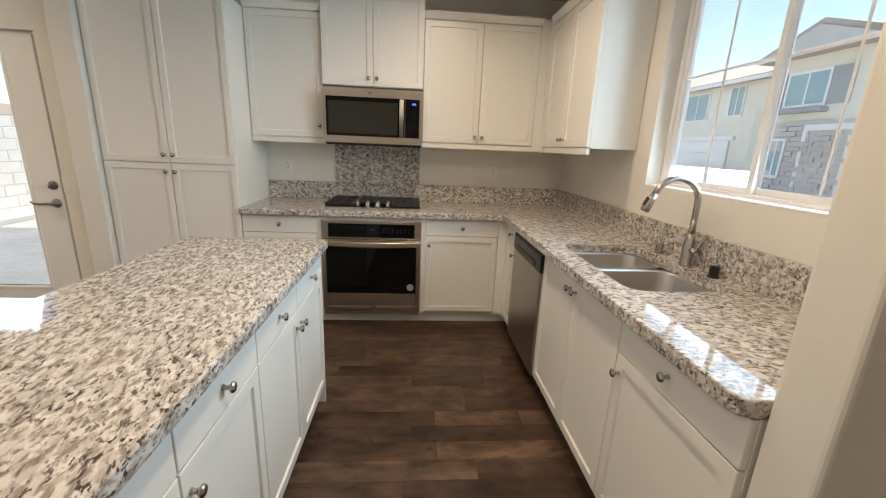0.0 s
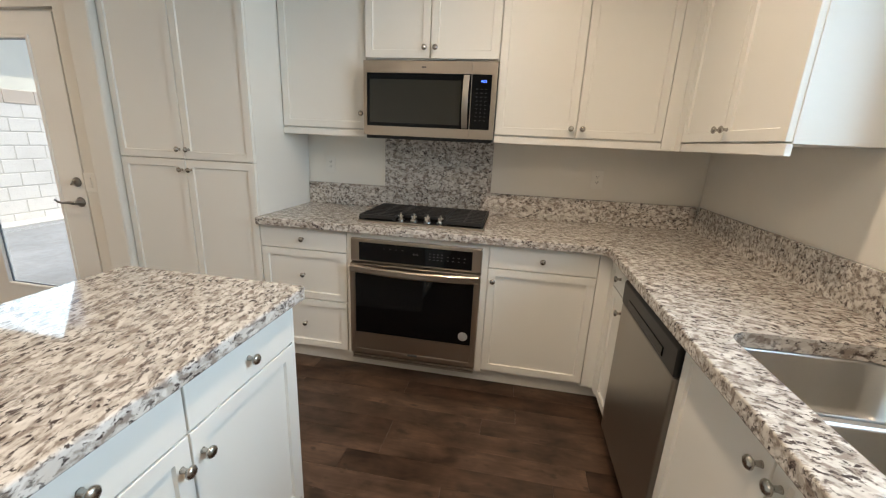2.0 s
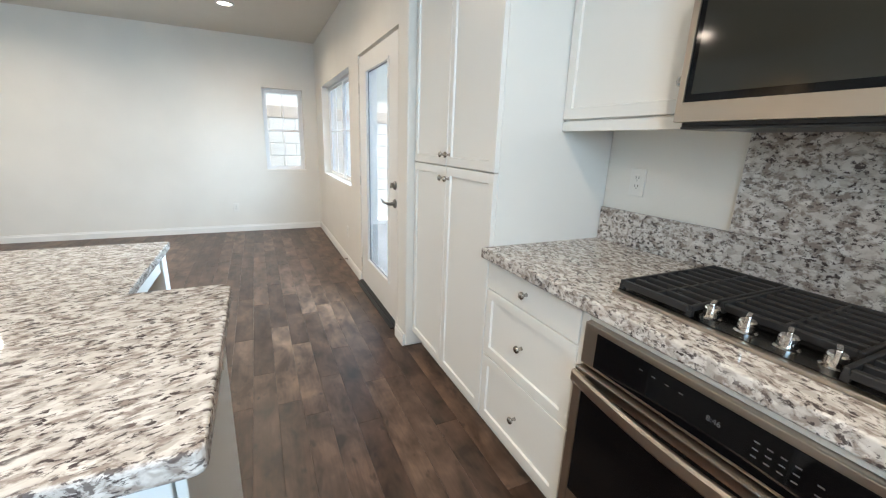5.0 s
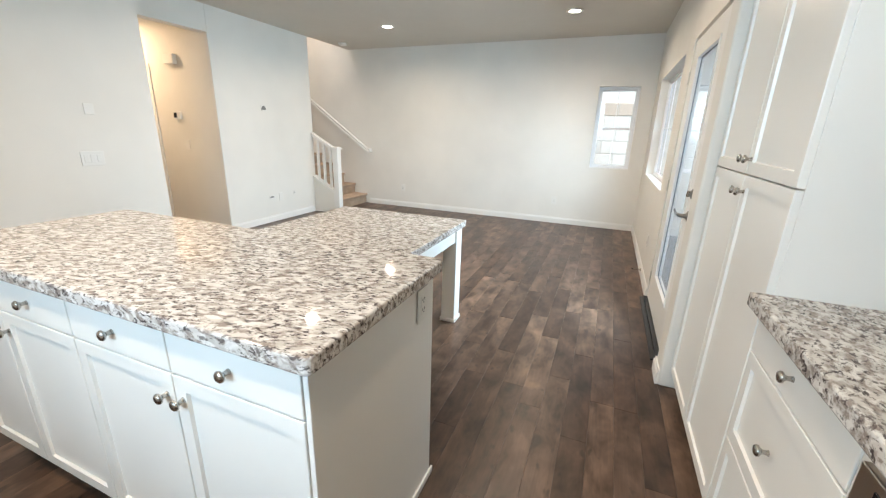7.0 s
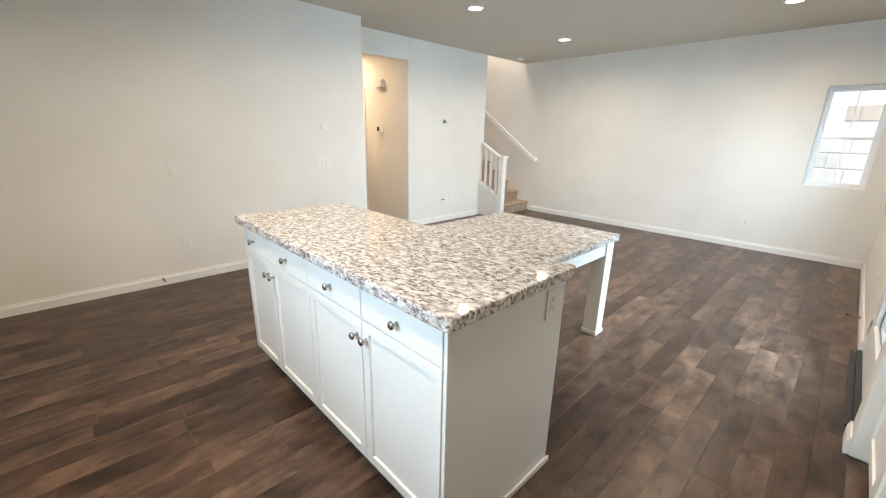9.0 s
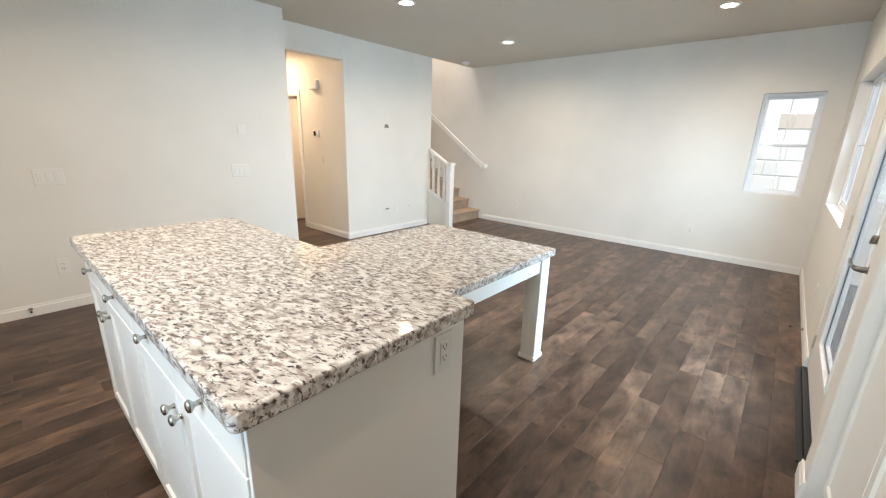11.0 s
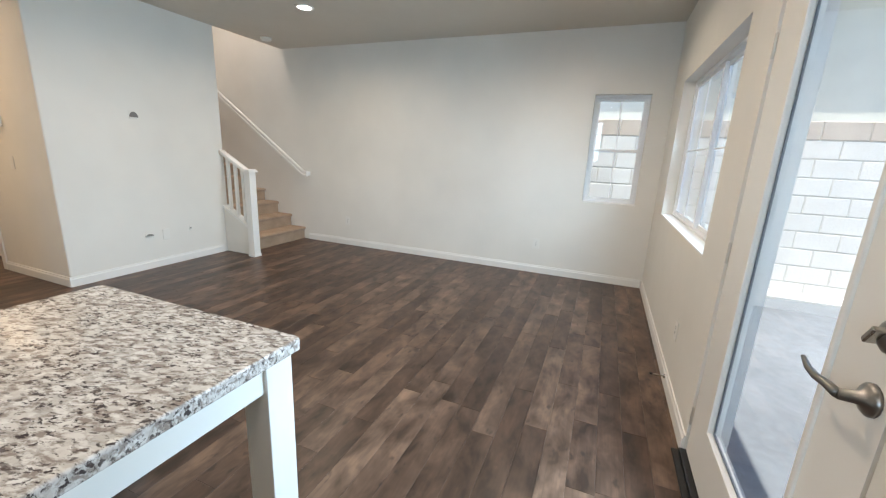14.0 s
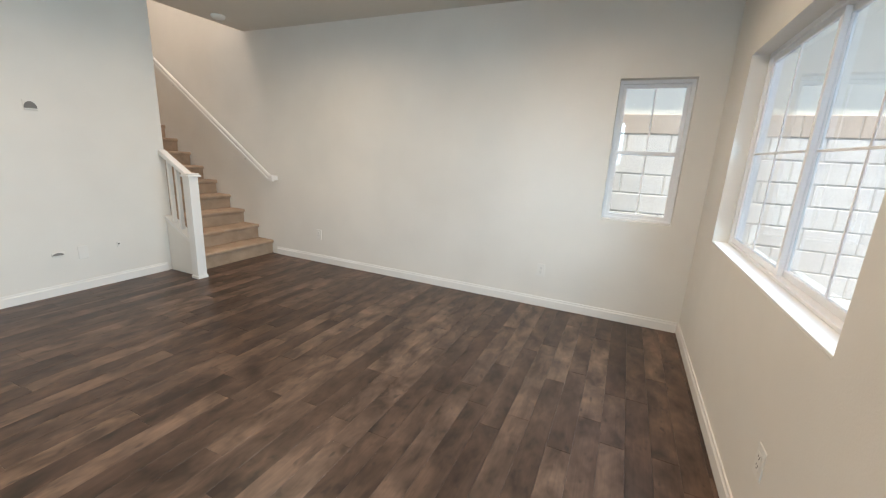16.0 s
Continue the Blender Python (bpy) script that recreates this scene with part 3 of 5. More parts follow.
def cabinet(label, m, w, depth, z0, z1, pieces, group, toe=True, name="base_cabinet", full=None):
    ob = thing(name, label, "cabinet", m, group)
    part("body", box(0, 0.0205, z0, w, depth, full or z1, 0.001), CABINET, ob, m=m)
    if full:
        part("top_rail", box(0, 0.0205, full, w, 0.04, z1), CABINET, ob, m=m)
    if toe:
        part("toe_kick", box(0, 0.075, 0.0, w, depth, z0), CABINET, ob, m=m)
    fronts(ob, m, pieces)
    return ob


DEP = YK - 3.5 - 0.004
BASE_TOP, Z0, ZD = 0.868, 0.10, 0.735
GB = "kitchen base cabinets"
cabinet("white painted three-drawer base cabinet with nickel knobs", pose(-0.965, 3.5, 0), 0.537, DEP, Z0, BASE_TOP,
        [("slab", 0, ZD, 0.537, 0.868, [(0.268, 0.80)]), ("drawer", 0, 0.43, 0.537, ZD, [(0.268, 0.585)]), ("drawer", 0, 0.115, 0.537, 0.43, [(0.268, 0.275)])], GB)
ov = thing("oven_cabinet", "white painted cabinet frame round the wall oven", "cabinet", (-0.428, 3.5, 0), GB)
part("body", merged([box(-0.427, 3.521, 0.10, -0.405, YK - 0.004, BASE_TOP, 0.001), box(0.348, 3.521, 0.10, 0.377, YK - 0.004, BASE_TOP, 0.001), box(-0.427, 3.575, 0.0, 0.377, 3.60, 0.0995)]), CABINET, ov)
part("side_stile", box(-0.427, 3.502, 0.10, -0.398, 3.521, BASE_TOP, 0.001), CABINET, ov)
part("side_stile", box(0.343, 3.502, 0.10, 0.377, 3.521, BASE_TOP, 0.001), CABINET, ov)
part("top_rail", box(-0.398, 3.503, 0.838, 0.343, 3.521, BASE_TOP), CABINET, ov)
cabinet("white painted base cabinet with one door and drawer", pose(0.377, 3.5, 0), 0.56, DEP, Z0, BASE_TOP,
        [("slab", 0, ZD, 0.56, 0.868, [(0.28, 0.80)]), ("door", 0, 0.115, 0.56, ZD, [(0.03, 0.665)])], GB)
cf = thing("corner_filler", "white painted corner filler panel between cabinet runs", "cabinet", (0.937, 3.5, 0), GB)
part("panel", merged([box(0.9375, 3.50, Z0, 0.9995, 3.515, BASE_TOP), box(0.9995, 3.43, Z0, 1.015, 3.515, BASE_TOP), box(0.937, 3.575, 0, 1.075, 3.59, Z0)]), CABINET, cf)

# east run, faces west: local x runs south from y = 3.43
DE = XE - 1.0 - 0.004


def east(y1):
    return pose(1.0, y1, 0, 0, 0, -90)


cabinet("narrow white painted base cabinet with drawer beside dishwasher", east(3.43), 0.225, DE, Z0, BASE_TOP,
        [("slab", 0, ZD, 0.225, 0.868, [(0.112, 0.80)]), ("door", 0, 0.115, 0.225, ZD, [(0.195, 0.665)])], GB)
cabinet("white painted sink base cabinet with two doors", east(2.60), 0.83, DE, Z0, BASE_TOP,
        [("door", 0, 0.115, 0.415, 0.868, [(0.385, 0.80)]), ("door", 0.415, 0.115, 0.83, 0.868, [(0.445, 0.80)])], GB, full=0.66)
cabinet("white painted base cabinet with drawer at counter end", east(1.77), 0.53, DE, Z0, BASE_TOP,
        [("slab", 0, ZD, 0.53, 0.868, [(0.265, 0.80)]), ("door", 0, 0.115, 0.53, ZD, [(0.03, 0.665)])], GB)

# dishwasher
dw = thing("dishwasher", "stainless steel dishwasher with black control strip", "dishwasher", (1.0, 2.905, 0))
mdw = east(3.203)
part("body", box(0.002, 0.03, 0.05, 0.598, DE, BASE_TOP - 0.004), BLACK, dw, m=mdw)
part("door", box(0.004, -0.012, 0.10, 0.596, 0.03, 0.735, 0.006), STEEL_SIDE, dw, "brushed steel door", m=mdw)
part("control_strip", merged([prism([(-0.014, 0.738), (0.03, 0.738), (0.03, 0.862), (0.004, 0.862), (-0.016, 0.83)], 0.004, 0.596, "yz", 0.003)]), BLACK, dw, "black control strip", m=mdw)
part("handle_pocket", box(0.10, -0.0185, 0.752, 0.50, -0.012, 0.785, 0.004), BLACK_GLASS, dw, m=mdw)
part("toe_panel", box(0.004, 0.05, 0.0, 0.596, 0.07, 0.098), BLACK, dw, m=mdw)

# counters
def slab(name, outline, z0, z1, label, holes=()):
    bm = prism(outline, z0, z1, "xy")
    ups = [e for e in bm.edges if abs(e.verts[0].co.z - e.verts[1].co.z) < 1e-6 and e.verts[0].co.z > z1 - 1e-5]
    lows = [e for e in bm.edges if abs(e.verts[0].co.z - e.verts[1].co.z) < 1e-6 and e.verts[0].co.z < z0 + 1e-5]
    bmesh.ops.bevel(bm, geom=ups + lows, offset=0.006, segments=3, profile=0.5, affect="EDGES")
    return bm


def rounded(x0, y0, x1, y1, r, seg=6):
    """A rectangle's outline with round corners, turning left."""
    out = []
    for cx, cy, a in ((x1 - r, y1 - r, 0), (x0 + r, y1 - r, 90), (x0 + r, y0 + r, 180), (x1 - r, y0 + r, 270)):
        out += [(cx + r * math.cos(radians(a + 90 * i / seg)), cy + r * math.sin(radians(a + 90 * i / seg))) for i in range(seg + 1)]
    return out


CT0, CT1 = 0.870, 0.914
EX = 0.962
SX0, SX1, SY0, SY1 = 1.078, 1.495, 1.88, 2.594   # sink opening
top = thing("worktop", "polished grey and white granite worktop with backsplash", "worktop", (0.3, 3.8, CT0))
outline = [(-0.965, YK - 0.003), (-0.965, 3.462), (EX - 0.03, 3.462), (EX - 0.008, 3.453), (EX, 3.43), (EX, 1.275), (EX + 0.012, 1.25), (EX + 0.04, 1.238), (XE - 0.003, 1.238), (XE - 0.003, YK - 0.003)]
bm = slab("slab", outline, CT0, CT1, "")
me = mesh_of("slab", bm, GRANITE)
slab_ob = put("slab", me, Matrix.Identity(4), top)


def sink_outline(grow=0.0):
    return rounded(SX0 - grow, SY0 - grow, SX1 + grow, SY1 + grow, 0.07, 6)


cutter = bpy.data.objects.new("cutter", mesh_of("cutter", prism(sink_outline(), 0.80, 1.0, "xy"), GRANITE))
scene.collection.objects.link(cutter)
boo = slab_ob.modifiers.new("cut", "BOOLEAN")
boo.operation, boo.object, boo.solver = "DIFFERENCE", cutter, "EXACT"
bpy.context.view_layer.update()
cut_me = bpy.data.meshes.new_from_object(slab_ob.evaluated_get(bpy.context.evaluated_depsgraph_get()))
slab_ob.modifiers.clear()
slab_ob.data = cut_me
bpy.data.objects.remove(cutter)
BS = 1.062
part("backsplash", box(-0.962, YK - 0.022, CT1, XE - 0.0235, YK - 0.003, BS, 0.002), GRANITE, top)
part("backsplash", box(XE - 0.0225, 1.238, CT1, XE - 0.003, YK - 0.0235, BS, 0.002), GRANITE, top)
part("hob_splash", box(-0.40, YK - 0.0215, BS + 0.0005, 0.325, YK - 0.003, 1.40, 0.002), GRANITE, top, "tall granite panel behind the cooktop")

# sink: two steel bowls under the worktop
sink = thing("sink", "double-bowl stainless steel undermount sink", "sink", ((SX0 + SX1) / 2, (SY0 + SY1) / 2, 0.68))


def bowl(x0, y0, x1, y1, zt, zb):
    bm = bmesh.new()
    rings = []
    for grow, z in ((0.0, zt), (-0.004, zt - 0.01), (-0.010, zb + 0.04), (-0.022, zb + 0.012), (-0.05, zb)):
        rings.append([bm.verts.new((x, y, z)) for x, y in rounded(x0 - grow, y0 - grow, x1 + grow, y1 + grow, 0.065, 6)])
    k = len(rings[0])
    for a, b in zip(rings, rings[1:]):
        for i in range(k):
            bm.faces.new((a[i], b[i], b[(i + 1) % k], a[(i + 1) % k]))
    bm.faces.new(rings[-1])
    bmesh.ops.recalc_face_normals(bm, faces=bm.faces)
    bmesh.ops.reverse_faces(bm, faces=bm.faces)
    bmesh.ops.solidify(bm, geom=bm.faces[:], thickness=-0.0015)
    return bm


MY = 2.30
for y0, y1 in ((SY0 - 0.004, MY - 0.012), (MY + 0.012, SY1 + 0.004)):
    b = part("bowl", bowl(SX0 - 0.004, y0, SX1 + 0.004, y1, 0.869, 0.69), SINK_STEEL, sink, smooth=True)
    cx, cy = (SX0 + SX1) / 2 + 0.05, (y0 + y1) / 2
    part("drain", lathe([(0.042, 0.6925), (0.045, 0.694), (0.035, 0.6945), (0.03, 0.693)], 24), CHROME, b, m=pose(cx, cy, 0), smooth=True)
part("divider", box(SX0 - 0.004, MY - 0.0125, 0.80, SX1 + 0.004, MY + 0.0125, 0.866, 0.006, 3), SINK_STEEL, sink)

# tap
fx, fy = 1.535, 2.235
tap = thing("tap", "brushed nickel gooseneck tap with pull-down spray", "tap", (fx, fy, CT1))
part("base", lathe([(0.029, 0), (0.029, 0.006), (0.025, 0.012), (0.024, 0.11), (0.019, 0.13), (0.0135, 0.15)], 22), NICKEL, tap, m=pose(fx, fy, CT1), smooth=True)
neck = [(fx, fy, CT1 + 0.14), (fx, fy, CT1 + 0.28)]
R = 0.105
neck += [(fx - R + R * math.cos(radians(a)), fy, CT1 + 0.285 + R * math.sin(radians(a))) for a in range(0, 161, 10)]
last = neck[-1]
part("neck", tube(neck, 0.0135, 16), NICKEL, tap, smooth=True)
dirv = (Vector(neck[-1]) - Vector(neck[-2])).normalized()
spray = part("spray_head", tube([Vector(last), Vector(last) + dirv * 0.03, Vector(last) + dirv * 0.075, Vector(last) + dirv * 0.085], [0.0145, 0.016, 0.0195, 0.017], 18), NICKEL, tap, smooth=True)
part("spray_button", box(-0.0225, -0.008, -0.02, -0.017, 0.008, 0.02, 0.002), BLACK, spray, "black spray button", m=Matrix.Translation(Vector(last) + dirv * 0.045) @ pose(0, 0, 0, 0, 25, 0))
part("handle", merged([tube([(fx + 0.0, fy - 0.018, CT1 + 0.075), (fx, fy - 0.045, CT1 + 0.08)], 0.013), tube([(fx, fy - 0.043, CT1 + 0.08), (fx + 0.02, fy - 0.05, CT1 + 0.12), (fx + 0.035, fy - 0.054, CT1 + 0.155)], [0.008, 0.0065, 0.005])]), NICKEL, tap, smooth=True)
for hy, nm, lb in ((2.44, "soap_dispenser_cap", "dark steel cap in the granite worktop"), (2.06, "air_gap_cap", "black cap in the worktop behind the sink")):
    solid(nm, lathe([(0.024, 0), (0.024, 0.005), (0.019, 0.009), (0.019, 0.045), (0.013, 0.05)], 20), BLACK if hy < 2.2 else NICKEL, lb, "sink fitting", "thing").matrix_basis = pose(1.535, hy, CT1)

# upper cabinets
UD = YK - 3.807 - 0.004
UZ0, UZ1 = 1.425, 2.30
GU = "kitchen wall cabinets"


def upper(label, m, w, depth, pieces, z0=UZ0, z1=UZ1, rail=True):
    ob = thing("wall_cabinet", label, "cabinet", m, GU)
    part("body", box(0, 0.0205, z0 - 0.004, w, depth, z1, 0.001), CABINET, ob, m=m)
    if rail:
        part("light_rail", box(0, 0.004, z0 - 0.042, w, 0.024, z0 - 0.0045, 0.002), CABINET, ob, m=m)
    part("crown", prism([(0.018, z1), (-0.004, z1 + 0.004), (-0.012, z1 + 0.02), (-0.028, z1 + 0.04), (-0.028, z1 + 0.052), (0.03, z1 + 0.052)], 0.0, w, "yz"), CABINET, ob, m=m)
    fronts(ob, m, pieces)
    return ob


upper("white painted single-door wall cabinet beside the pantry", pose(-0.965, 3.807, 0), 0.545, UD, [("door", 0, UZ0, 0.545, UZ1, [(0.515, UZ0 + 0.09)])])
upper("white painted two-door cabinet above the microwave", pose(-0.418, 3.775, 0), 0.752, YK - 3.775 - 0.004,
      [("door", 0, 1.81, 0.376, 2.44, [(0.346, 1.865)]), ("door", 0.376, 1.81, 0.752, 2.44, [(0.406, 1.865)])], 1.812, 2.44, False)
upper("white painted two-door wall cabinet over the counter", pose(0.336, 3.807, 0), 0.885, UD,
      [("door", 0, UZ0, 0.4425, UZ1, [(0.4125, UZ0 + 0.05)]), ("door", 0.4425, UZ0, 0.885, UZ1, [(0.4725, UZ0 + 0.05)])])
uf = thing("corner_filler", "white painted filler strip between wall cabinets", "cabinet", (1.25, 3.807, UZ0), GU)
part("panel", merged([box(1.2215, 3.81, UZ0 - 0.042, 1.2895, 3.825, UZ1 + 0.05), box(1.2895, 3.74, UZ0 - 0.042, 1.302, 3.825, UZ1 + 0.05)]), CABINET, uf)
upper("white painted wall cabinet beside the sink window", pose(1.29, 3.74, 0, 0, 0, -90), 0.825, XE - 1.29 - 0.004,
      [("door", 0, UZ0, 0.4125, UZ1, [(0.3825, UZ0 + 0.05)]), ("door", 0.4125, UZ0, 0.825, UZ1, [(0.4425, UZ0 + 0.05)])])

# pantry
PX0, PX1 = -1.855, -0.968
pw = PX1 - PX0
cabinet("tall white painted four-door pantry cabinet with nickel knobs", pose(PX0, 3.5, 0), pw, DEP, Z0, 2.30,
        [("door", 0, 0.112, pw / 2, 1.21, [(pw / 2 - 0.03, 1.15)]), ("door", pw / 2, 0.112, pw, 1.21, [(pw / 2 + 0.03, 1.15)]),
         ("door", 0, 1.21, pw / 2, 2.30, [(pw / 2 - 0.03, 1.265)]), ("door", pw / 2, 1.21, pw, 2.30, [(pw / 2 + 0.03, 1.265)])], "pantry", name="pantry_cabinet")

# ---- appliances ----
# microwave under the wall cabinet
MX0, MX1, MY0, MZ0, MZ1 = -0.403, 0.336, 3.715, 1.385, 1.79
mw = thing("microwave", "stainless steel microwave with black glass door above cooktop", "microwave", (0, MY0, MZ0))
part("body", box(MX0 + 0.004, MY0 + 0.03, MZ0, MX1 - 0.004, YK - 0.004, MZ1 - 0.004, 0.003), BLACK, mw)
sx = MX1 - 0.135                             # split between door and key panel
OLIVE = shade("tinted_glass", (0.022, 0.021, 0.016), 0.08)[0]
md = part("door", pierced("x", MX0, sx, MY0, MY0 + 0.03, MZ0 + 0.012, MZ1, [(MX0 + 0.018, sx - 0.001, MZ0 + 0.062, MZ1 - 0.062)]), STEEL, mw, "brushed steel door frame")
part("key_frame", pierced("x", sx + 0.0015, MX1, MY0, MY0 + 0.03, MZ0 + 0.012, MZ1, [(sx + 0.0025, MX1 - 0.026, MZ0 + 0.062, MZ1 - 0.062)]), STEEL, mw)
part("door_glass", box(MX0 + 0.0185, MY0 + 0.004, MZ0 + 0.0625, sx - 0.0015, MY0 + 0.03, MZ1 - 0.0625, 0.001), BLACK_GLASS, md, "black glass surround")
part("window", box(MX0 + 0.035, MY0 + 0.003, MZ0 + 0.082, sx - 0.055, MY0 + 0.0038, MZ1 - 0.095), OLIVE, md, "dark tinted window")
part("control_panel", box(sx + 0.003, MY0 + 0.004, MZ0 + 0.0625, MX1 - 0.0265, MY0 + 0.03, MZ1 - 0.0625, 0.001), BLACK_GLASS, mw, "black glass key panel")
strip = [(-0.0015 - 0.034 * math.sin(math.pi * k / 12), MZ0 + 0.066 + (MZ1 - MZ0 - 0.132) * k / 12) for k in range(13)]
part("handle", prism([(MY0 + 0.002 + y, z) for y, z in strip] + [(MY0 + 0.010 + y, z) for y, z in reversed(strip)], sx - 0.042, sx - 0.010, "yz", 0.0015), STEEL_SIDE, md, "broad curved steel handle")


def writing(name, text, size, m, material, parent, label=""):
    """Flat letters as a mesh in the xz plane, facing -y."""
    cu = bpy.data.curves.new(name, "FONT")
    cu.body, cu.size, cu.align_x, cu.align_y, cu.extrude = text, size, "CENTER", "CENTER", 0.0003
    tmp = bpy.data.objects.new("tmp_text", cu)
    scene.collection.objects.link(tmp)
    bpy.context.view_layer.update()
    me = bpy.data.meshes.new_from_object(tmp.evaluated_get(bpy.context.evaluated_depsgraph_get()))
    bpy.data.objects.remove(tmp)
    me.materials.clear()
    me.materials.append(material)
    return put(name, me, m @ pose(0, 0, 0, 90, 0, 0), parent, label)


panel_x = MX1 - 0.078
writing("clock_digits", "4:03", 0.019, pose(panel_x + 0.01, MY0 + 0.0034, MZ1 - 0.098), BLUE_LED, mw, "blue glowing clock digits")
KEY = mesh_of("key_mark", box(-0.005, 0, -0.0014, 0.005, 0.001, 0.0014), PRINT)
KEY_DIM = mesh_of("key_mark", box(-0.005, 0, -0.0014, 0.005, 0.001, 0.0014), shade("dim_print", (0.028, 0.028, 0.03), 0.5)[0])
for r in range(9):
    for c in range(3):
        put("key_mark", KEY_DIM, pose(panel_x - 0.024 + 0.024 * c, MY0 + 0.0032, MZ1 - 0.135 - 0.020 * r), mw)
part("badge", box(-0.012, 0, -0.004, 0.012, 0.001, 0.004), PRINT, mw, m=pose(-0.06, MY0 - 0.0008, MZ1 - 0.032))
part("vent_grille", box(MX0 + 0.01, MY0 + 0.02, MZ0 - 0.006, MX1 - 0.01, MY0 + 0.16, MZ0 + 0.0, 0.001), BLACK, mw)

# built-in oven
OX0, OX1, OY, OZ0, OZ1 = -0.397, 0.342, 3.485, 0.088, 0.836
oven = thing("oven", "stainless steel built-in wall oven with black glass door", "oven", (0, OY, OZ0))
part("body", box(OX0 + 0.02, OY + 0.036, OZ0, OX1 - 0.02, YK - 0.05, OZ1 - 0.004), BLACK, oven)
pf = part("control_fascia", box(OX0, OY, OZ1 - 0.132, OX1, OY + 0.036, OZ1, 0.003), STEEL, oven, "brushed steel control fascia")
part("control_glass", box(OX0 + 0.05, OY - 0.003, OZ1 - 0.122, OX1 - 0.05, OY, OZ1 - 0.018, 0.001), BLACK_GLASS, pf)
od = part("door", ring(OX0, OZ0 + 0.05, OX1, OZ1 - 0.138, 0.032, OY - 0.018, OY + 0.035, 0.004), STEEL, oven, "brushed steel oven door")
part("door_base", box(OX0 + 0.0325, OY - 0.0165, OZ0 + 0.0825, OX1 - 0.0325, OY + 0.035, OZ0 + 0.187), STEEL, od)
part("door_glass", box(OX0 + 0.0325, OY - 0.0155, OZ0 + 0.1875, OX1 - 0.0325, OY + 0.035, OZ1 - 0.171, 0.001), BLACK_GLASS, od, "black glass oven window")
bar_pts = [(OX0 + 0.008 + (OX1 - OX0 - 0.016) * k / 16, OY - 0.030 - 0.036 * math.sin(math.pi * k / 16), OZ1 - 0.164) for k in range(17)]
handle_bm = bmesh.new()
BAR = [(0.004, -0.021), (-0.004, -0.021), (-0.009, -0.013), (-0.009, 0.013), (-0.004, 0.021), (0.004, 0.021)]
rings = [[handle_bm.verts.new((bx, by + dy, bz + dz)) for dy, dz in BAR] for bx, by, bz in bar_pts]
for ra, rb in zip(rings, rings[1:]):
    for i in range(6):
        handle_bm.faces.new((ra[i], ra[(i + 1) % 6], rb[(i + 1) % 6], rb[i]))
handle_bm.faces.new(rings[0])
handle_bm.faces.new(rings[-1][::-1])
bmesh.ops.recalc_face_normals(handle_bm, faces=handle_bm.faces)
part("handle", handle_bm, STEEL, od, "broad bowed brushed steel handle")
for hx2 in (OX0 + 0.022, OX1 - 0.022):
    part("handle_post", box(hx2 - 0.012, OY - 0.032, OZ1 - 0.175, hx2 + 0.012, OY - 0.017, OZ1 - 0.155, 0.003), CHROME, od)
for k in range(3):
    part("vent_slat", box(OX0 + 0.005, OY - 0.002 + 0.004 * k, OZ0 + 0.004 + 0.015 * k, OX1 - 0.005, OY + 0.03, OZ0 + 0.014 + 0.015 * k, 0.002), STEEL, oven)
part("badge", box(-0.028, 0, -0.006, 0.028, 0.001, 0.006), PRINT, od, m=pose(-0.02, OY - 0.0186, OZ0 + 0.075))
part("round_sticker", lathe([(0.027, 0), (0.027, 0.0006)], 24, "-Y"), STICKER, od, "grey round sticker", m=pose(OX1 - 0.075, OY - 0.0157, OZ0 + 0.238))
writing("clock_digits", "8:46", 0.018, pose(-0.02, OY - 0.0034, OZ1 - 0.062), PRINT, oven, "pale clock digits")
for r in range(3):
    for c in range(4):
        put("key_mark", KEY, pose(0.06 + 0.022 * c, OY - 0.0036, OZ1 - 0.05 - 0.016 * r), oven)
for r in range(2):
    for c in range(4):
        put("key_mark", KEY, pose(0.16 + 0.03 * c, OY - 0.0036, OZ1 - 0.06 - 0.02 * r), oven)
for c in range(4):
    put("key_mark", KEY, pose(-0.2 + 0.035 * c, OY - 0.0036, OZ1 - 0.045), oven)

# gas cooktop
HX0, HX1, HY0, HY1 = -0.392, 0.335, 3.565, 4.03
DECK = shade("dark_steel_deck", (0.05, 0.046, 0.042), 0.22, 1.0)[0]
hob = thing("cooktop", "black cast iron gas cooktop with four steel knobs", "cooktop", (0, 3.8, CT1))
part("tray", box(HX0, HY0, CT1 + 0.0005, HX1, HY1, CT1 + 0.012, 0.004, 3), STEEL, hob, "stainless steel tray")
part("inlay", box(HX0 + 0.006, HY0 + 0.018, CT1 + 0.0122, HX1 - 0.006, HY1 - 0.006, CT1 + 0.0145, 0.001), DECK, hob, "dark glossy cooktop deck")
CAST = shade("cast_iron", (0.014, 0.014, 0.015), 0.5)[0]
zt, zl = CT1 + 0.042, CT1 + 0.027
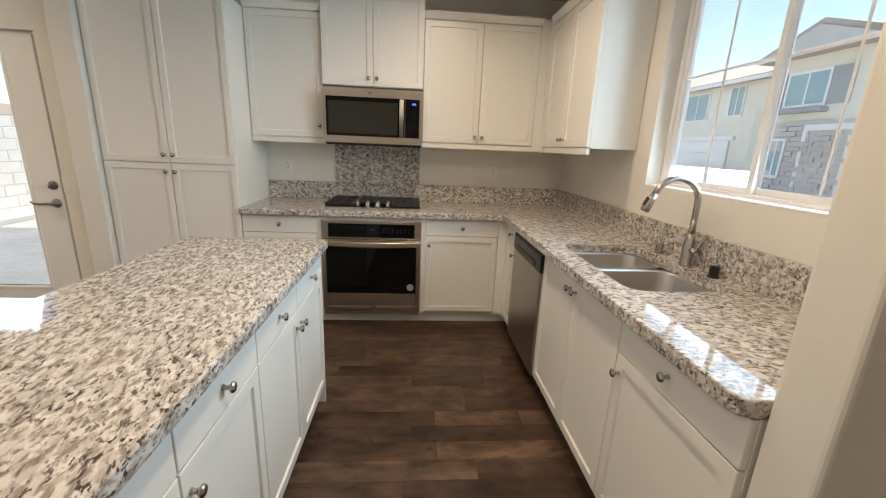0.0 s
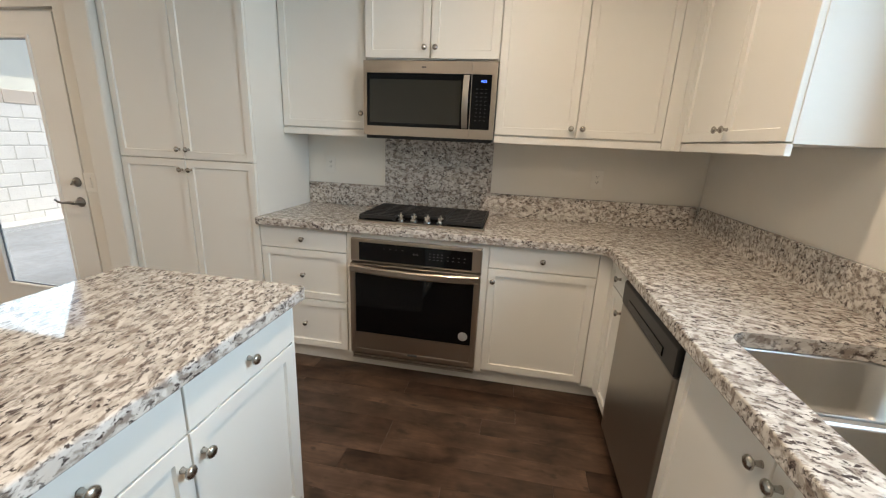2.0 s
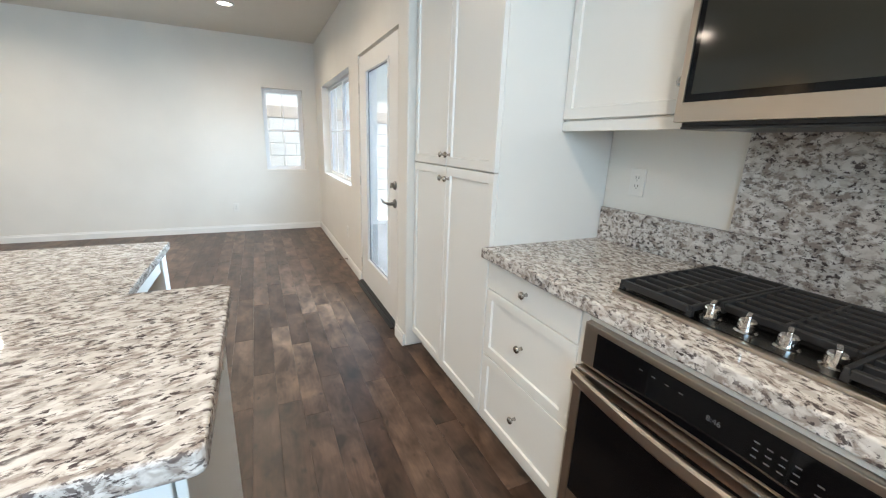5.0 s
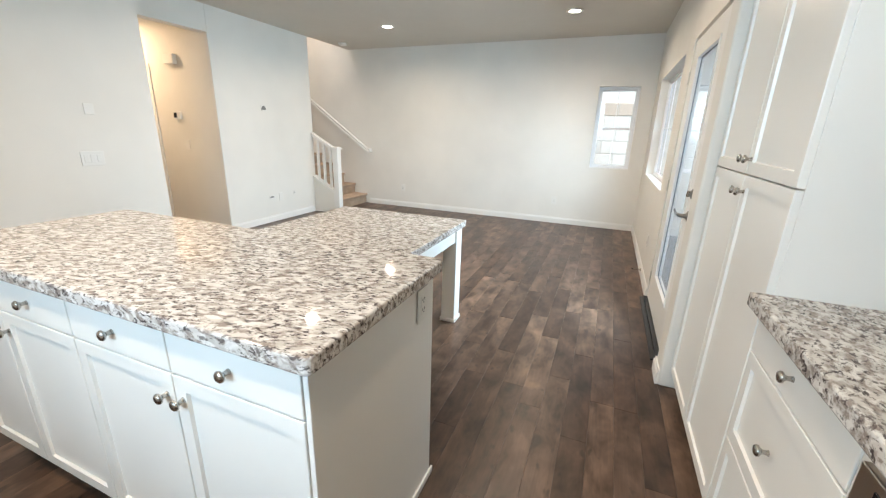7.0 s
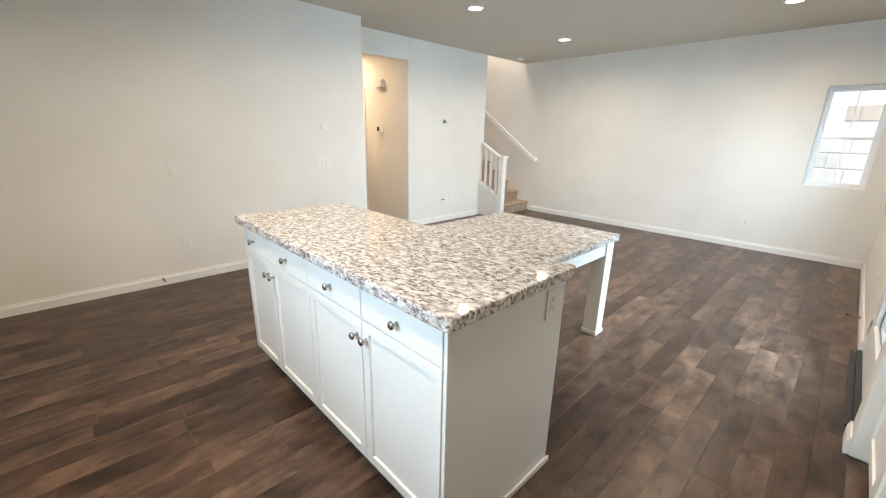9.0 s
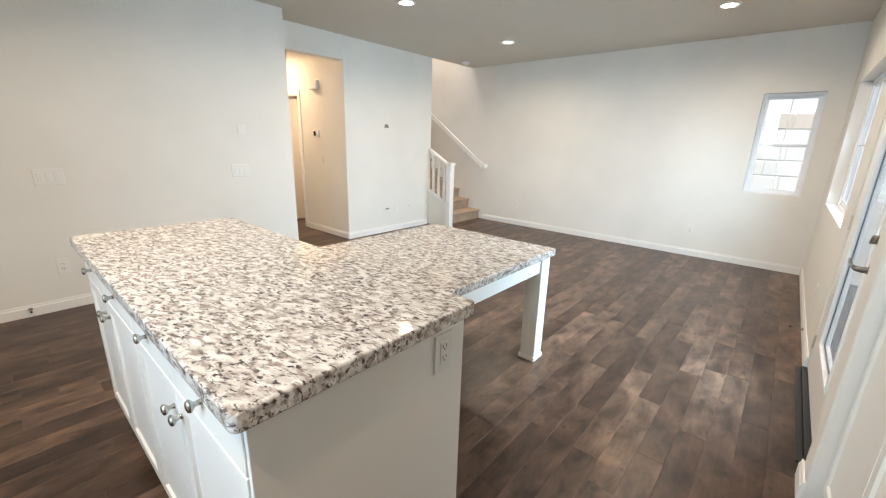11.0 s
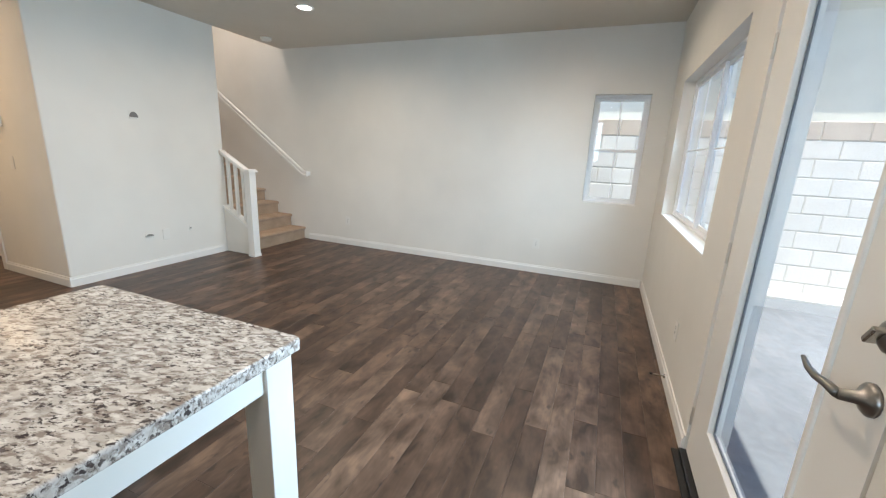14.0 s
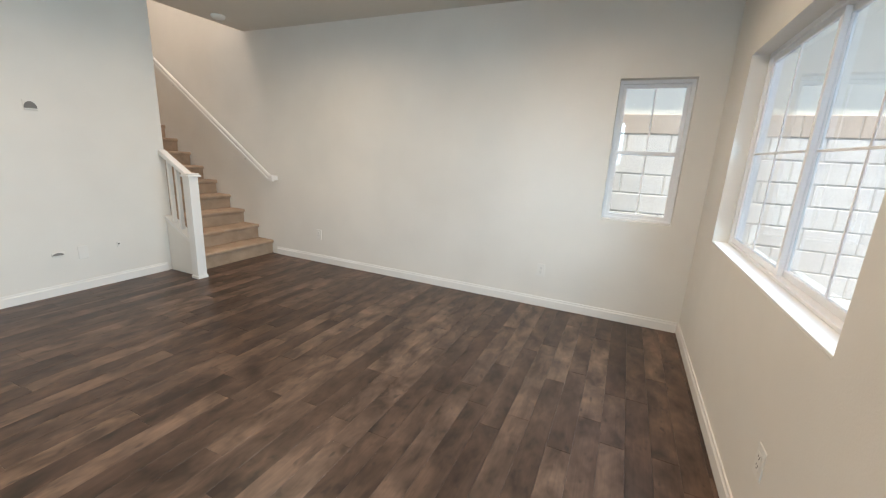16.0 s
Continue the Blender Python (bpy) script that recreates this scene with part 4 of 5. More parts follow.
for gx0, gx1, gy0 in ((HX0 + 0.006, -0.172, HY0 + 0.022), (-0.168, 0.104, HY0 + 0.125), (0.108, HX1 - 0.006, HY0 + 0.022)):
    gy1 = HY1 - 0.008
    bars = []
    for q in (gx0, gx1 - 0.011):
        bars.append(box(q, gy0, zl, q + 0.011, gy1, zt, 0.003))
    rows = round((gy1 - gy0) / 0.05)
    for k in range(rows + 1):
        q = gy0 + (gy1 - gy0 - 0.010) * k / rows
        bars.append(box(gx0 + 0.011, q, zl - 0.006, gx1 - 0.011, q + 0.014, zt - 0.001, 0.003))
    cxm = (gx0 + gx1) / 2
    bars.append(box(cxm - 0.005, gy0 + 0.01, zl - 0.002, cxm + 0.005, gy1 - 0.01, zt - 0.003, 0.002))
    for q in (gx0, gx1 - 0.013):
        for e in (gy0, gy1 - 0.013):
            bars.append(box(q, e, CT1 + 0.0145, q + 0.013, e + 0.013, zl + 0.002))
    part("grate", merged(bars), CAST, hob, "black cast iron grate")
    for by in ([(gy0 + gy1) / 2] if gy0 > HY0 + 0.1 else [gy0 * 0.74 + gy1 * 0.26, gy0 * 0.27 + gy1 * 0.73]):
        bn = part("burner", lathe([(0.045, 0.0), (0.045, 0.005), (0.034, 0.007), (0.034, 0.0112)], 24), CHROME, hob, m=pose(cxm, by, CT1 + 0.0147))
        part("burner_cap", lathe([(0.030, 0.0), (0.031, 0.003), (0.027, 0.006)], 24), CAST, bn, m=pose(cxm, by, CT1 + 0.0262))
for k in range(4):
    kx = -0.15 + 0.078 * k
    kn = part("knob", lathe([(0.024, 0), (0.024, 0.003), (0.019, 0.006), (0.0175, 0.026), (0.015, 0.03)], 22), CHROME, hob, "polished control knob", m=pose(kx, HY0 + 0.066, CT1 + 0.0147), smooth=False)
    part("grip", box(-0.0055, -0.019, 0.012, 0.0055, 0.019, 0.043, 0.003), CHROME, kn, m=pose(kx, HY0 + 0.066, CT1 + 0.0147, 0, 0, 20))

# ---- island and bar ----
IX0, IX1, IY0, IY1 = -0.825, -0.148, 0.872, 2.562
isl = thing("island_cabinet", "white painted island cabinet with drawers and doors", "cabinet", (-0.5, 1.7, 0))
BX = -0.178
part("body", box(-0.80, 0.905, Z0, BX - 0.0205, 2.515, 0.872, 0.001), CABINET, isl)
part("end_panel", box(-0.81, 2.5155, 0.0, BX - 0.003, 2.53, 0.872, 0.002), CABINET, isl, "plain white end panel")
part("toe_kick", box(-0.80, 0.905, 0, BX - 0.075, 2.515, Z0), CABINET, isl)
part("base_trim", box(-0.822, 2.5305, 0.0, BX - 0.07, 2.540, 0.03, 0.004), TRIM, isl)
mi = pose(BX, 0.905, 0, 0, 0, 90)
w1, w2 = 1.19, 1.61
fronts(isl, mi, [("slab", 0, ZD, 0.36, 0.868, [(0.151, 0.80)]), ("slab", 0.36, ZD, 0.775, 0.868, [(0.563, 0.80)]), ("slab", 0.775, ZD, w1, 0.868, [(0.976, 0.80)]),
                 ("door", 0, 0.115, 0.36, ZD, [(0.325, 0.665)]), ("door", 0.36, 0.115, 0.775, ZD, [(0.39, 0.665)]), ("door", 0.775, 0.115, w1, ZD, [(w1 - 0.03, 0.665)]),
                 ("slab", w1, ZD, w2, 0.868, [(w1 + 0.21, 0.80)]), ("door", w1, 0.115, w2, ZD, [(w1 + 0.03, 0.665)])])
it = thing("island_worktop", "polished granite island worktop, pale with dark flecks", "worktop", (-0.5, 1.7, CT0))
part("slab", slab("slab", rounded(IX0, IY0, IX1, IY1, 0.018, 4), CT0 + 0.004, CT1 + 0.002, ""), GRANITE_ISLAND, it)
BZ1, BZ0 = 0.738, 0.695
BX0, BY0, BY1 = -2.185, 1.17, 2.178
bar = thing("table", "low granite bar table with white apron and legs", "table", (-1.5, 1.7, 0))
part("tabletop", slab("slab", rounded(BX0, BY0, -0.826, BY1, 0.012, 3), BZ0, BZ1, ""), GRANITE_ISLAND, bar, "polished granite tabletop")
part("apron", box(BX0 + 0.05, BY1 - 0.055, 0.60, -0.824, BY1 - 0.035, BZ0), CABINET, bar)
part("apron", box(BX0 + 0.05, BY0 + 0.035, 0.60, -0.824, BY0 + 0.055, BZ0), CABINET, bar)
part("apron", box(BX0 + 0.03, BY0 + 0.055, 0.60, BX0 + 0.05, BY1 - 0.055, BZ0), CABINET, bar)
for ly in (BY0 + 0.02, BY1 - 0.122):
    lg = part("leg", box(BX0 + 0.022, ly, 0.0, BX0 + 0.122, ly + 0.1, BZ0, 0.003), CABINET, bar)
    part("leg_foot", box(BX0 + 0.014, ly - 0.008, 0.0, BX0 + 0.130, ly + 0.108, 0.028, 0.004), TRIM, lg)

# ---- stair ----
RISE, RUN, NOSE_Y = 0.169, 0.243, -1.0
SXA, SXB = XW + 0.002, -4.802
stair = thing("stair", "carpeted beige stair rising between walls", "stair", (-5.3, NOSE_Y, 0), kind="structure")
for i in range(13):
    y1 = NOSE_Y - RUN * i
    z = RISE * (i + 1)
    prof = [(y1 - RUN - 0.02, z - RISE - 0.01 if i else 0.0), (y1 - 0.02, z - RISE - 0.01 if i else 0.0), (y1 - 0.02, z - 0.045), (y1 - 0.004, z - 0.04), (y1 + 0.004, z - 0.02), (y1, z - 0.006), (y1 - 0.012, z), (y1 - RUN - 0.02, z)]
    part("step", prism(prof, SXA, SXB, "yz"), CARPET, stair)
# guard: knee wall, newel, rail and balusters
guard = thing("stair_guard", "white painted stair newel with balusters on knee wall", "railing", (-4.73, -1.05, 0), kind="structure")
GX0, GX1 = -4.80, -4.74
part("knee_wall", prism([(-1.298, 0), (-0.86, 0), (-0.86, 0.30), (-1.298, 0.54)], GX0, GX1, "yz"), WALL, guard)
part("cap_rail", prism([(-1.298, 0.54), (-0.86, 0.30), (-0.86, 0.335), (-1.298, 0.575)], GX0 - 0.016, GX1 + 0.016, "yz", 0.003), TRIM, guard)
part("corner_post", box(GX0 - 0.004, -0.905, 0, GX1 + 0.014, -0.86, 0.322, 0.003), TRIM, guard)
nw = part("newel", box(-4.765, -0.858, 0, -4.675, -0.768, 1.0, 0.004), TRIM, guard)
part("newel_cap", merged([box(-4.785, -0.878, 1.0, -4.655, -0.748, 1.018, 0.004), box(-4.775, -0.868, 1.018, -4.665, -0.758, 1.034, 0.006)]), TRIM, nw)
part("newel_foot", box(-4.772, -0.865, 0, -4.668, -0.761, 0.03, 0.004), TRIM, nw)
part("hand_rail", prism([(-1.298, 1.185), (-0.86, 0.955), (-0.86, 1.0), (-1.298, 1.235)], GX0 - 0.005, GX1 + 0.005, "yz", 0.006), TRIM, guard)
for k in range(3):
    by = -0.975 - 0.115 * k
    zb = 0.325 + (-0.86 - by) * 0.548
    zt = 0.958 + (-0.86 - by) * 0.525
    part("baluster", box(-4.786, by - 0.016, zb - 0.006, -4.754, by + 0.016, zt + 0.012), TRIM, guard)
# wall rail
wr = thing("handrail", "white painted wooden handrail on the stair wall", "railing", (-5.76, -0.95, 0.95), kind="structure")
RX = -5.745
r0, r1 = Vector((RX, -0.93, 0.945)), Vector((RX, -4.2, 0.945 + 3.27 * RISE / RUN))
RAIL = [(-0.036, -0.018), (-0.036, 0.018), (-0.012, 0.018), (-0.006, 0.010), (0.006, 0.010), (0.012, 0.018), (0.030, 0.018), (0.040, 0.010), (0.040, -0.010), (0.030, -0.018)]
rise = (r1 - r0).normalized()
lift = Vector((1, 0, 0)).cross(rise)
lift = lift if lift.z > 0 else -lift
rail_bm = bmesh.new()
stops = [(r0 + Vector((0, 0.055, 0.0)), Vector((0, 0, 1))), (r0, (lift + Vector((0, 0, 1))).normalized()), (r1, lift)]
rungs = [[rail_bm.verts.new(q + up * a + Vector((b, 0, 0))) for a, b in RAIL] for q, up in stops]
for ra, rb in zip(rungs, rungs[1:]):
    for i in range(len(RAIL)):
        rail_bm.faces.new((ra[i], ra[(i + 1) % len(RAIL)], rb[(i + 1) % len(RAIL)], rb[i]))
rail_bm.faces.new(rungs[0])
rail_bm.faces.new(rungs[-1][::-1])
bmesh.ops.recalc_face_normals(rail_bm, faces=rail_bm.faces)
part("rail", rail_bm, TRIM, wr)
part("rail_return", box(XW, -0.915, 0.92, RX - 0.0185, -0.877, 0.975, 0.004), TRIM, wr)
for t in (0.12, 0.5, 0.9):
    q = r0.lerp(r1, t)
    part("bracket", tube([(XW, q.y, q.z - 0.07), (RX, q.y, q.z - 0.065), (RX, q.y, q.z - 0.03)], 0.006, 8), NICKEL, wr)

# ---- outside ----
solid("ground", box(-400, -400, -0.6, 400, 400, -0.2), EARTH, "pale bare earth and concrete round the house", "ground")
# unseen upper storey, added to cast the house's shade
solid("shade_storey", box(-4.66, -4.9, CEIL + 0.21, XE + T, 2.4, 5.7), STUCCO, "unseen stucco upper storey added to cast shade", "wall")
# unseen roof; its deep east eave is added to block sun at the sink
solid("shade_roof", merged([box(-5.2, -5.5, 5.701, XE + T + 1.15, 2.75, 5.86, 0.01), box(XW - T - 0.1, YT + 0.13, CEIL + 0.21, -4.661, YN + T + 0.1, CEIL + 0.4), box(-4.66, 2.401, CEIL + 0.21, XE + T + 0.2, YN + T + 0.05, CEIL + 0.4), box(-2.1, YN + T + 0.05, CEIL + 0.21, XE + T + 0.2, YK + T + 0.1, CEIL + 0.4)]), ROOF, "unseen roof added to shade the kitchen window and yard", "roof")
GW = -7.0
# the yard's soil carries the house's shade in its colour
solid("pavement", box(-6.7, YN + T + 0.01, -0.2, 2.0, 7.2, -0.13, 0.01), SHADED_SOIL, "bare grey soil yard, darkened for shade, outside the patio door", "pavement")
# pale slab added along the wall in place of a sunlit strip
solid("footing", box(GW + 0.006, -3.0, -0.2, GW + 0.34, 14.0, -0.105, 0.01), SUNLIT_STRIP, "pale strip coloured as sunlit ground along the garden wall", "footing")
bw = thing("block_wall", "pale concrete block garden wall with tan top course", "wall", (GW, 4, -0.2), kind="structure")
part("mortar", box(GW - 0.14, -3.0, -0.2, GW - 0.008, 14.0, 1.80), MORTAR, bw)
BH, BL = 0.203, 0.406
BLK = mesh_of("block", box(-0.14, 0.006, 0.006, 0, BL - 0.006, BH - 0.006, 0.006, 1), BLOCK)
BLT = mesh_of("cap_block", box(-0.145, 0.005, 0.005, 0.004, BL - 0.005, BH - 0.004, 0.006, 1), BLOCK_TAN)
far = []
for r in range(10):
    for c in range(40):
        y = -2.4 + BL * c + (BL / 2 if r % 2 else 0)
        if r == 9:
            put("cap_block", BLT, pose(GW, y, -0.2 + BH * r), bw)
        elif 1.9 < y < 9.6:
            put("block", BLK, pose(GW, y, -0.2 + BH * r), bw)
        else:
            b = box(GW - 0.14, y + 0.006, -0.194 + BH * r, GW, y + BL - 0.006, -0.2 + BH * (r + 1) - 0.006)
            far.append(b)
tagged(part("far_blocks", merged(far), BLOCK, bw), kind="stuff")


def house(label, m, w, d, h, wins, wall=STUCCO, ridge=1.6, gable=False, extras=()):
    """A far two-storey house, its front at local y = 0 towards -y, x from 0 to w."""
    ob = thing("house", label, "house", m)
    part("wall", box(0, 0, 0, w, d, h), wall, ob, m=m)
    o = 0.5
    if gable:
        part("roof", prism([(-o, h - 0.1), (w + o, h - 0.1), (w + o, h + 0.1), (w / 2, h + ridge + 0.2), (-o, h + 0.1)], -o, d + o, "xz"), ROOF, ob, m=m)
        part("gable", prism([(0.1, h + 0.05), (w - 0.1, h + 0.05), (w / 2, h + ridge - 0.15)], -0.12 - o, -o, "xz"), STUCCO_GREY, ob, m=m)
    else:
        part("roof", prism([(-o, h - 0.1), (d + o, h - 0.1), (d + o, h + 0.1), (d / 2, h + ridge), (-o, h + 0.1)], -o, w + o, "yz"), ROOF, ob, m=m)
    part("fascia", box(-o, -o - 0.03, h - 0.12, w + o, -o, h + 0.12), TRIM, ob, m=m)
    for x0, z0, x1, z1 in wins:
        wd = part("window", ring(x0 - 0.08, z0 - 0.08, x1 + 0.08, z1 + 0.08, 0.1, -0.08, 0.02, 0), TRIM, ob, m=m)
        part("pane", box(x0, -0.03, z0, x1, -0.01, z1), FAR_GLASS, wd, m=m)
        part("mullion", box((x0 + x1) / 2 - 0.03, -0.06, z0, (x0 + x1) / 2 + 0.03, -0.03, z1), TRIM, wd, m=m)
    return ob


# the house across from the kitchen window: a recessed wing and a gabled front
nb = thing("house", "pale stucco two-storey house with gable, shutters and stone base", "house", (15, 17, -0.2))
part("wall", box(16.0, 15.9, -0.2, 25, 31, 5.05), STUCCO, nb, "pale stucco wing")
part("wall", box(14.0, 7.0, -0.2, 25, 15.9, 5.05), STUCCO, nb, "pale stucco gabled front")
part("roof", prism([(15.5, 4.95), (15.5, 5.12), (20.5, 6.9), (25.5, 5.12), (25.5, 4.95)], 15.5, 31.5, "xz"), ROOF, nb, "pale tiled roof of the wing")
part("roof", prism([(16.3, 4.95), (16.3, 5.12), (13.95, 5.98), (11.6, 5.12), (11.6, 4.95)], 13.5, 20.0, "yz"), ROOF, nb, "tiled roof of the gable")
part("gable_siding", prism([(15.9, 5.06), (12.0, 5.06), (13.95, 5.77)], 13.40, 13.499, "yz"), STUCCO_GREY, nb, "grey siding in the gable")
part("fascia", box(13.36, 11.6, 4.94, 13.44, 16.3, 5.08), TRIM, nb)
part("fascia", box(15.42, 17.0, 4.90, 15.5, 31.5, 5.06), TRIM, nb)
part("belt_course", box(13.93, 7.0, 2.62, 14.0, 15.9, 2.78), STUCCO_GREY, nb)
stones = []
srng = random.Random(7)
for r in range(16):
    y = 9.0 + srng.random() * 0.3
    while y < 15.8:
        w = 0.25 + srng.random() * 0.45
        stones.append(box(13.93 - srng.random() * 0.05, y, -0.18 + r * 0.175, 14.0, min(y + w - 0.02, 15.9), -0.02 + r * 0.175))
        y += w
tagged(part("stone_veneer", merged(stones), STONE, nb, "brown ledge stone veneer, paled for haze"), kind="stuff")
for x, y0, z0, y1, z1, lb in ((16.0, 19.6, 3.48, 20.4, 4.76, ""), (16.0, 21.95, 3.4, 23.6, 4.72, ""), (14.0, 13.72, 3.36, 15.15, 4.4, ""), (13.93, 14.75, 0.85, 15.25, 2.1, ""), (16.0, 26.0, 3.4, 27.6, 4.72, "")):
    wd = part("window", merged([box(x - 0.06, y0 - 0.09, z0 - 0.09, x + 0.01, y1 + 0.09, z0), box(x - 0.06, y0 - 0.09, z1, x + 0.01, y1 + 0.09, z1 + 0.09), box(x - 0.06, y0 - 0.09, z0, x + 0.01, y0, z1), box(x - 0.06, y1, z0, x + 0.01, y1 + 0.09, z1)]), TRIM, nb)
    part("pane", box(x - 0.03, y0, z0, x - 0.01, y1, z1), FAR_GLASS, wd)
    part("mullion", box(x - 0.05, (y0 + y1) / 2 - 0.03, z0, x - 0.031, (y0 + y1) / 2 + 0.03, z1), TRIM, wd)
part("shutter", box(13.93, 15.27, 3.30, 13.999, 15.82, 4.46), SHUTTER, nb, "dark grey shutter, paled for haze")
part("shutter", box(13.93, 12.9, 3.30, 13.999, 13.6, 4.46), SHUTTER, nb, "dark grey shutter, paled for haze")
part("flower_ledge", box(13.7, 13.5, 3.06, 13.999, 15.35, 3.2), SHUTTER, nb)
part("entry_surround", merged([box(13.90, 13.95, -0.2, 13.99, 14.1, 2.45), box(13.90, 12.4, -0.2, 13.99, 12.55, 2.45), box(13.90, 12.4, 2.45, 13.99, 14.1, 2.65)]), TRIM, nb)
part("entry_door", box(13.94, 12.55, -0.2, 13.998, 13.95, 2.45), STUCCO, nb)
part("garage_door", merged([box(15.9, 19.9, -0.2 + 0.62 * k, 15.99, 24.2, 0.40 + 0.62 * k) for k in range(4)]), TRIM, nb, "white panel garage door")
part("garage_trim", box(15.85, 19.6, 2.28, 15.99, 24.5, 2.5), TRIM, nb)
house("white neighbour house behind the garden wall", pose(-12, -4, -0.2, 0, 0, 90), 16, 9, 5.1, [])

# ---- hall doors ----
hd = thing("door_2", "white painted door standing open into the side room", "door", (XH1, -3.05, 0), kind="structure")
part("casing", merged([box(XH1 + 0.001, -2.425, 0, XH1 + 0.016, -2.36, 2.01, 0.003), box(XH1 + 0.001, -3.12, 0, XH1 + 0.016, -3.055, 2.01, 0.003), box(XH1 + 0.001, -3.055, 1.945, XH1 + 0.016, -2.425, 2.01, 0.003)]), TRIM, hd)
part("jamb", merged([box(XH1 - 0.12, -3.06, 0, XH1, -3.045, 1.95), box(XH1 - 0.12, -2.435, 0, XH1, -2.42, 1.95), box(XH1 - 0.12, -3.045, 1.935, XH1, -2.435, 1.95)]), TRIM, hd)
part("door_leaf", box(XH1 - 0.76, -3.03, 0.012, XH1 - 0.13, -2.995, 1.93, 0.003), TRIM, hd)
for hz in (0.25, 0.97, 1.7):
    part("hinge", lathe([(0.007, 0), (0.007, 0.09)], 10), NICKEL, hd, m=pose(XH1 - 0.125, -3.035, hz))
he = thing("door_3", "closed white panel door at the hall end", "door", (-2.7, -3.6, 0), kind="structure")
part("casing", ring(-3.10, -0.06, -2.25, 2.09, 0.06, -3.6, -3.584), TRIM, he)
dl = part("door_leaf", box(-3.04, -3.6, 0.012, -2.31, -3.590, 2.03, 0.002), TRIM, he)
for z0, z1 in ((0.16, 0.95), (1.08, 1.90)):
    part("panel", ring(-2.92, z0, -2.43, z1, 0.03, -3.5905, -3.583, 0.003), TRIM, dl)
part("lever", merged([tube([(-2.98, -3.59, 0.92), (-2.98, -3.54, 0.92)], 0.012), tube([(-2.98, -3.545, 0.92), (-2.88, -3.54, 0.92)], 0.008)]), NICKEL, dl, smooth=True)


# ---- plates and small fixtures ----
# grey that stands in for the shade inside a cable plate's hollow
HOLLOW = shade("shaded_hollow", (0.20, 0.19, 0.175), 0.8)[0]


def plate(name, label, m, w, h, kind):
    """A wall plate facing local -y, centred. kind: outlet, rocker, blank or box."""
    ob = thing(name, label, "wall plate", m)
    part("cover", box(-w / 2, -0.006, -h / 2, w / 2, 0, h / 2, 0.0025), PLASTIC if kind != "dome" else WALL, ob, m=m)
    if kind == "outlet":
        part("insert", box(-0.017, -0.008, -0.033, 0.017, -0.006, 0.033, 0.0015), PLASTIC, ob, m=m)
        for dz in (-0.017, 0.017):
            part("socket_slots", merged([box(-0.008, -0.0085, dz - 0.001, -0.0055, -0.0079, dz + 0.008), box(0.0055, -0.0085, dz - 0.001, 0.008, -0.0079, dz + 0.008), box(-0.002, -0.0085, dz - 0.009, 0.002, -0.0079, dz - 0.005)]), DARK, ob, m=m)
    elif kind == "rocker":
        k = max(1, round((w - 0.025) / 0.046))
        for i in range(k):
            cx = (i - (k - 1) / 2) * 0.046
            part("switch", box(cx - 0.016, -0.0095, -0.032, cx + 0.016, -0.006, 0.032, 0.002), PLASTIC, ob, m=m)
    elif kind == "box":
        part("opening", box(-w * 0.24, -0.0065, -h * 0.06, w * 0.24, -0.0059, h * 0.2), DARK, ob, m=m)
    elif kind == "dome":
        # raised half-disc, its grey put in for the recess's shade
        part("opening", prism([(w * 0.46 * math.cos(a), -h * 0.3 + h * 0.68 * math.sin(a)) for a in (math.pi * k / 12 for k in range(13))], -0.0085, -0.0062, "xz"), HOLLOW, ob, "hollow shaded by its grey colour", m=m)
        part("lip", box(-w * 0.46, -0.016, -h * 0.47, w * 0.46, -0.0062, -h * 0.31, 0.002), PLASTIC, ob, "white lower lip", m=m)
    return ob


S, N, WF, EF = 0, 180, 90, -90          # turn of a plate on a wall that faces south, north, east, west
GO, GS = "power outlets", "light switches"
for x, y, z, r in ((XW, -0.255, 0.335, WF), (XW, 2.343, 0.342, WF), (-3.80, YN, 0.363, S), (-0.23, YS, 0.346, N), (-0.802, YK, 1.187, S), (0.982, YK, 1.19, S)):
    tagged(plate("outlet", "white plastic duplex power outlet on the wall", pose(x, y, z, 0, 0, r), 0.072, 0.116, "outlet"), group=GO)
tagged(plate("outlet", "white power outlet on the island end panel", pose(-0.715, 2.5305, 0.787, 0, 0, N), 0.072, 0.118, "outlet"), group=GO)
tagged(plate("light_switch", "white four-gang rocker switch plate", pose(-0.264, YS, 1.025, 0, 0, N), 0.165, 0.116, "rocker"), group=GS)
tagged(plate("light_switch", "white four-gang rocker switch plate", pose(-1.627, YS, 1.022, 0, 0, N), 0.165, 0.116, "rocker"), group=GS)
tagged(plate("light_switch", "white two-gang switch plate beside the patio door", pose(-2.072, YN, 1.035, 0, 0, S), 0.118, 0.118, "rocker"), group=GS)
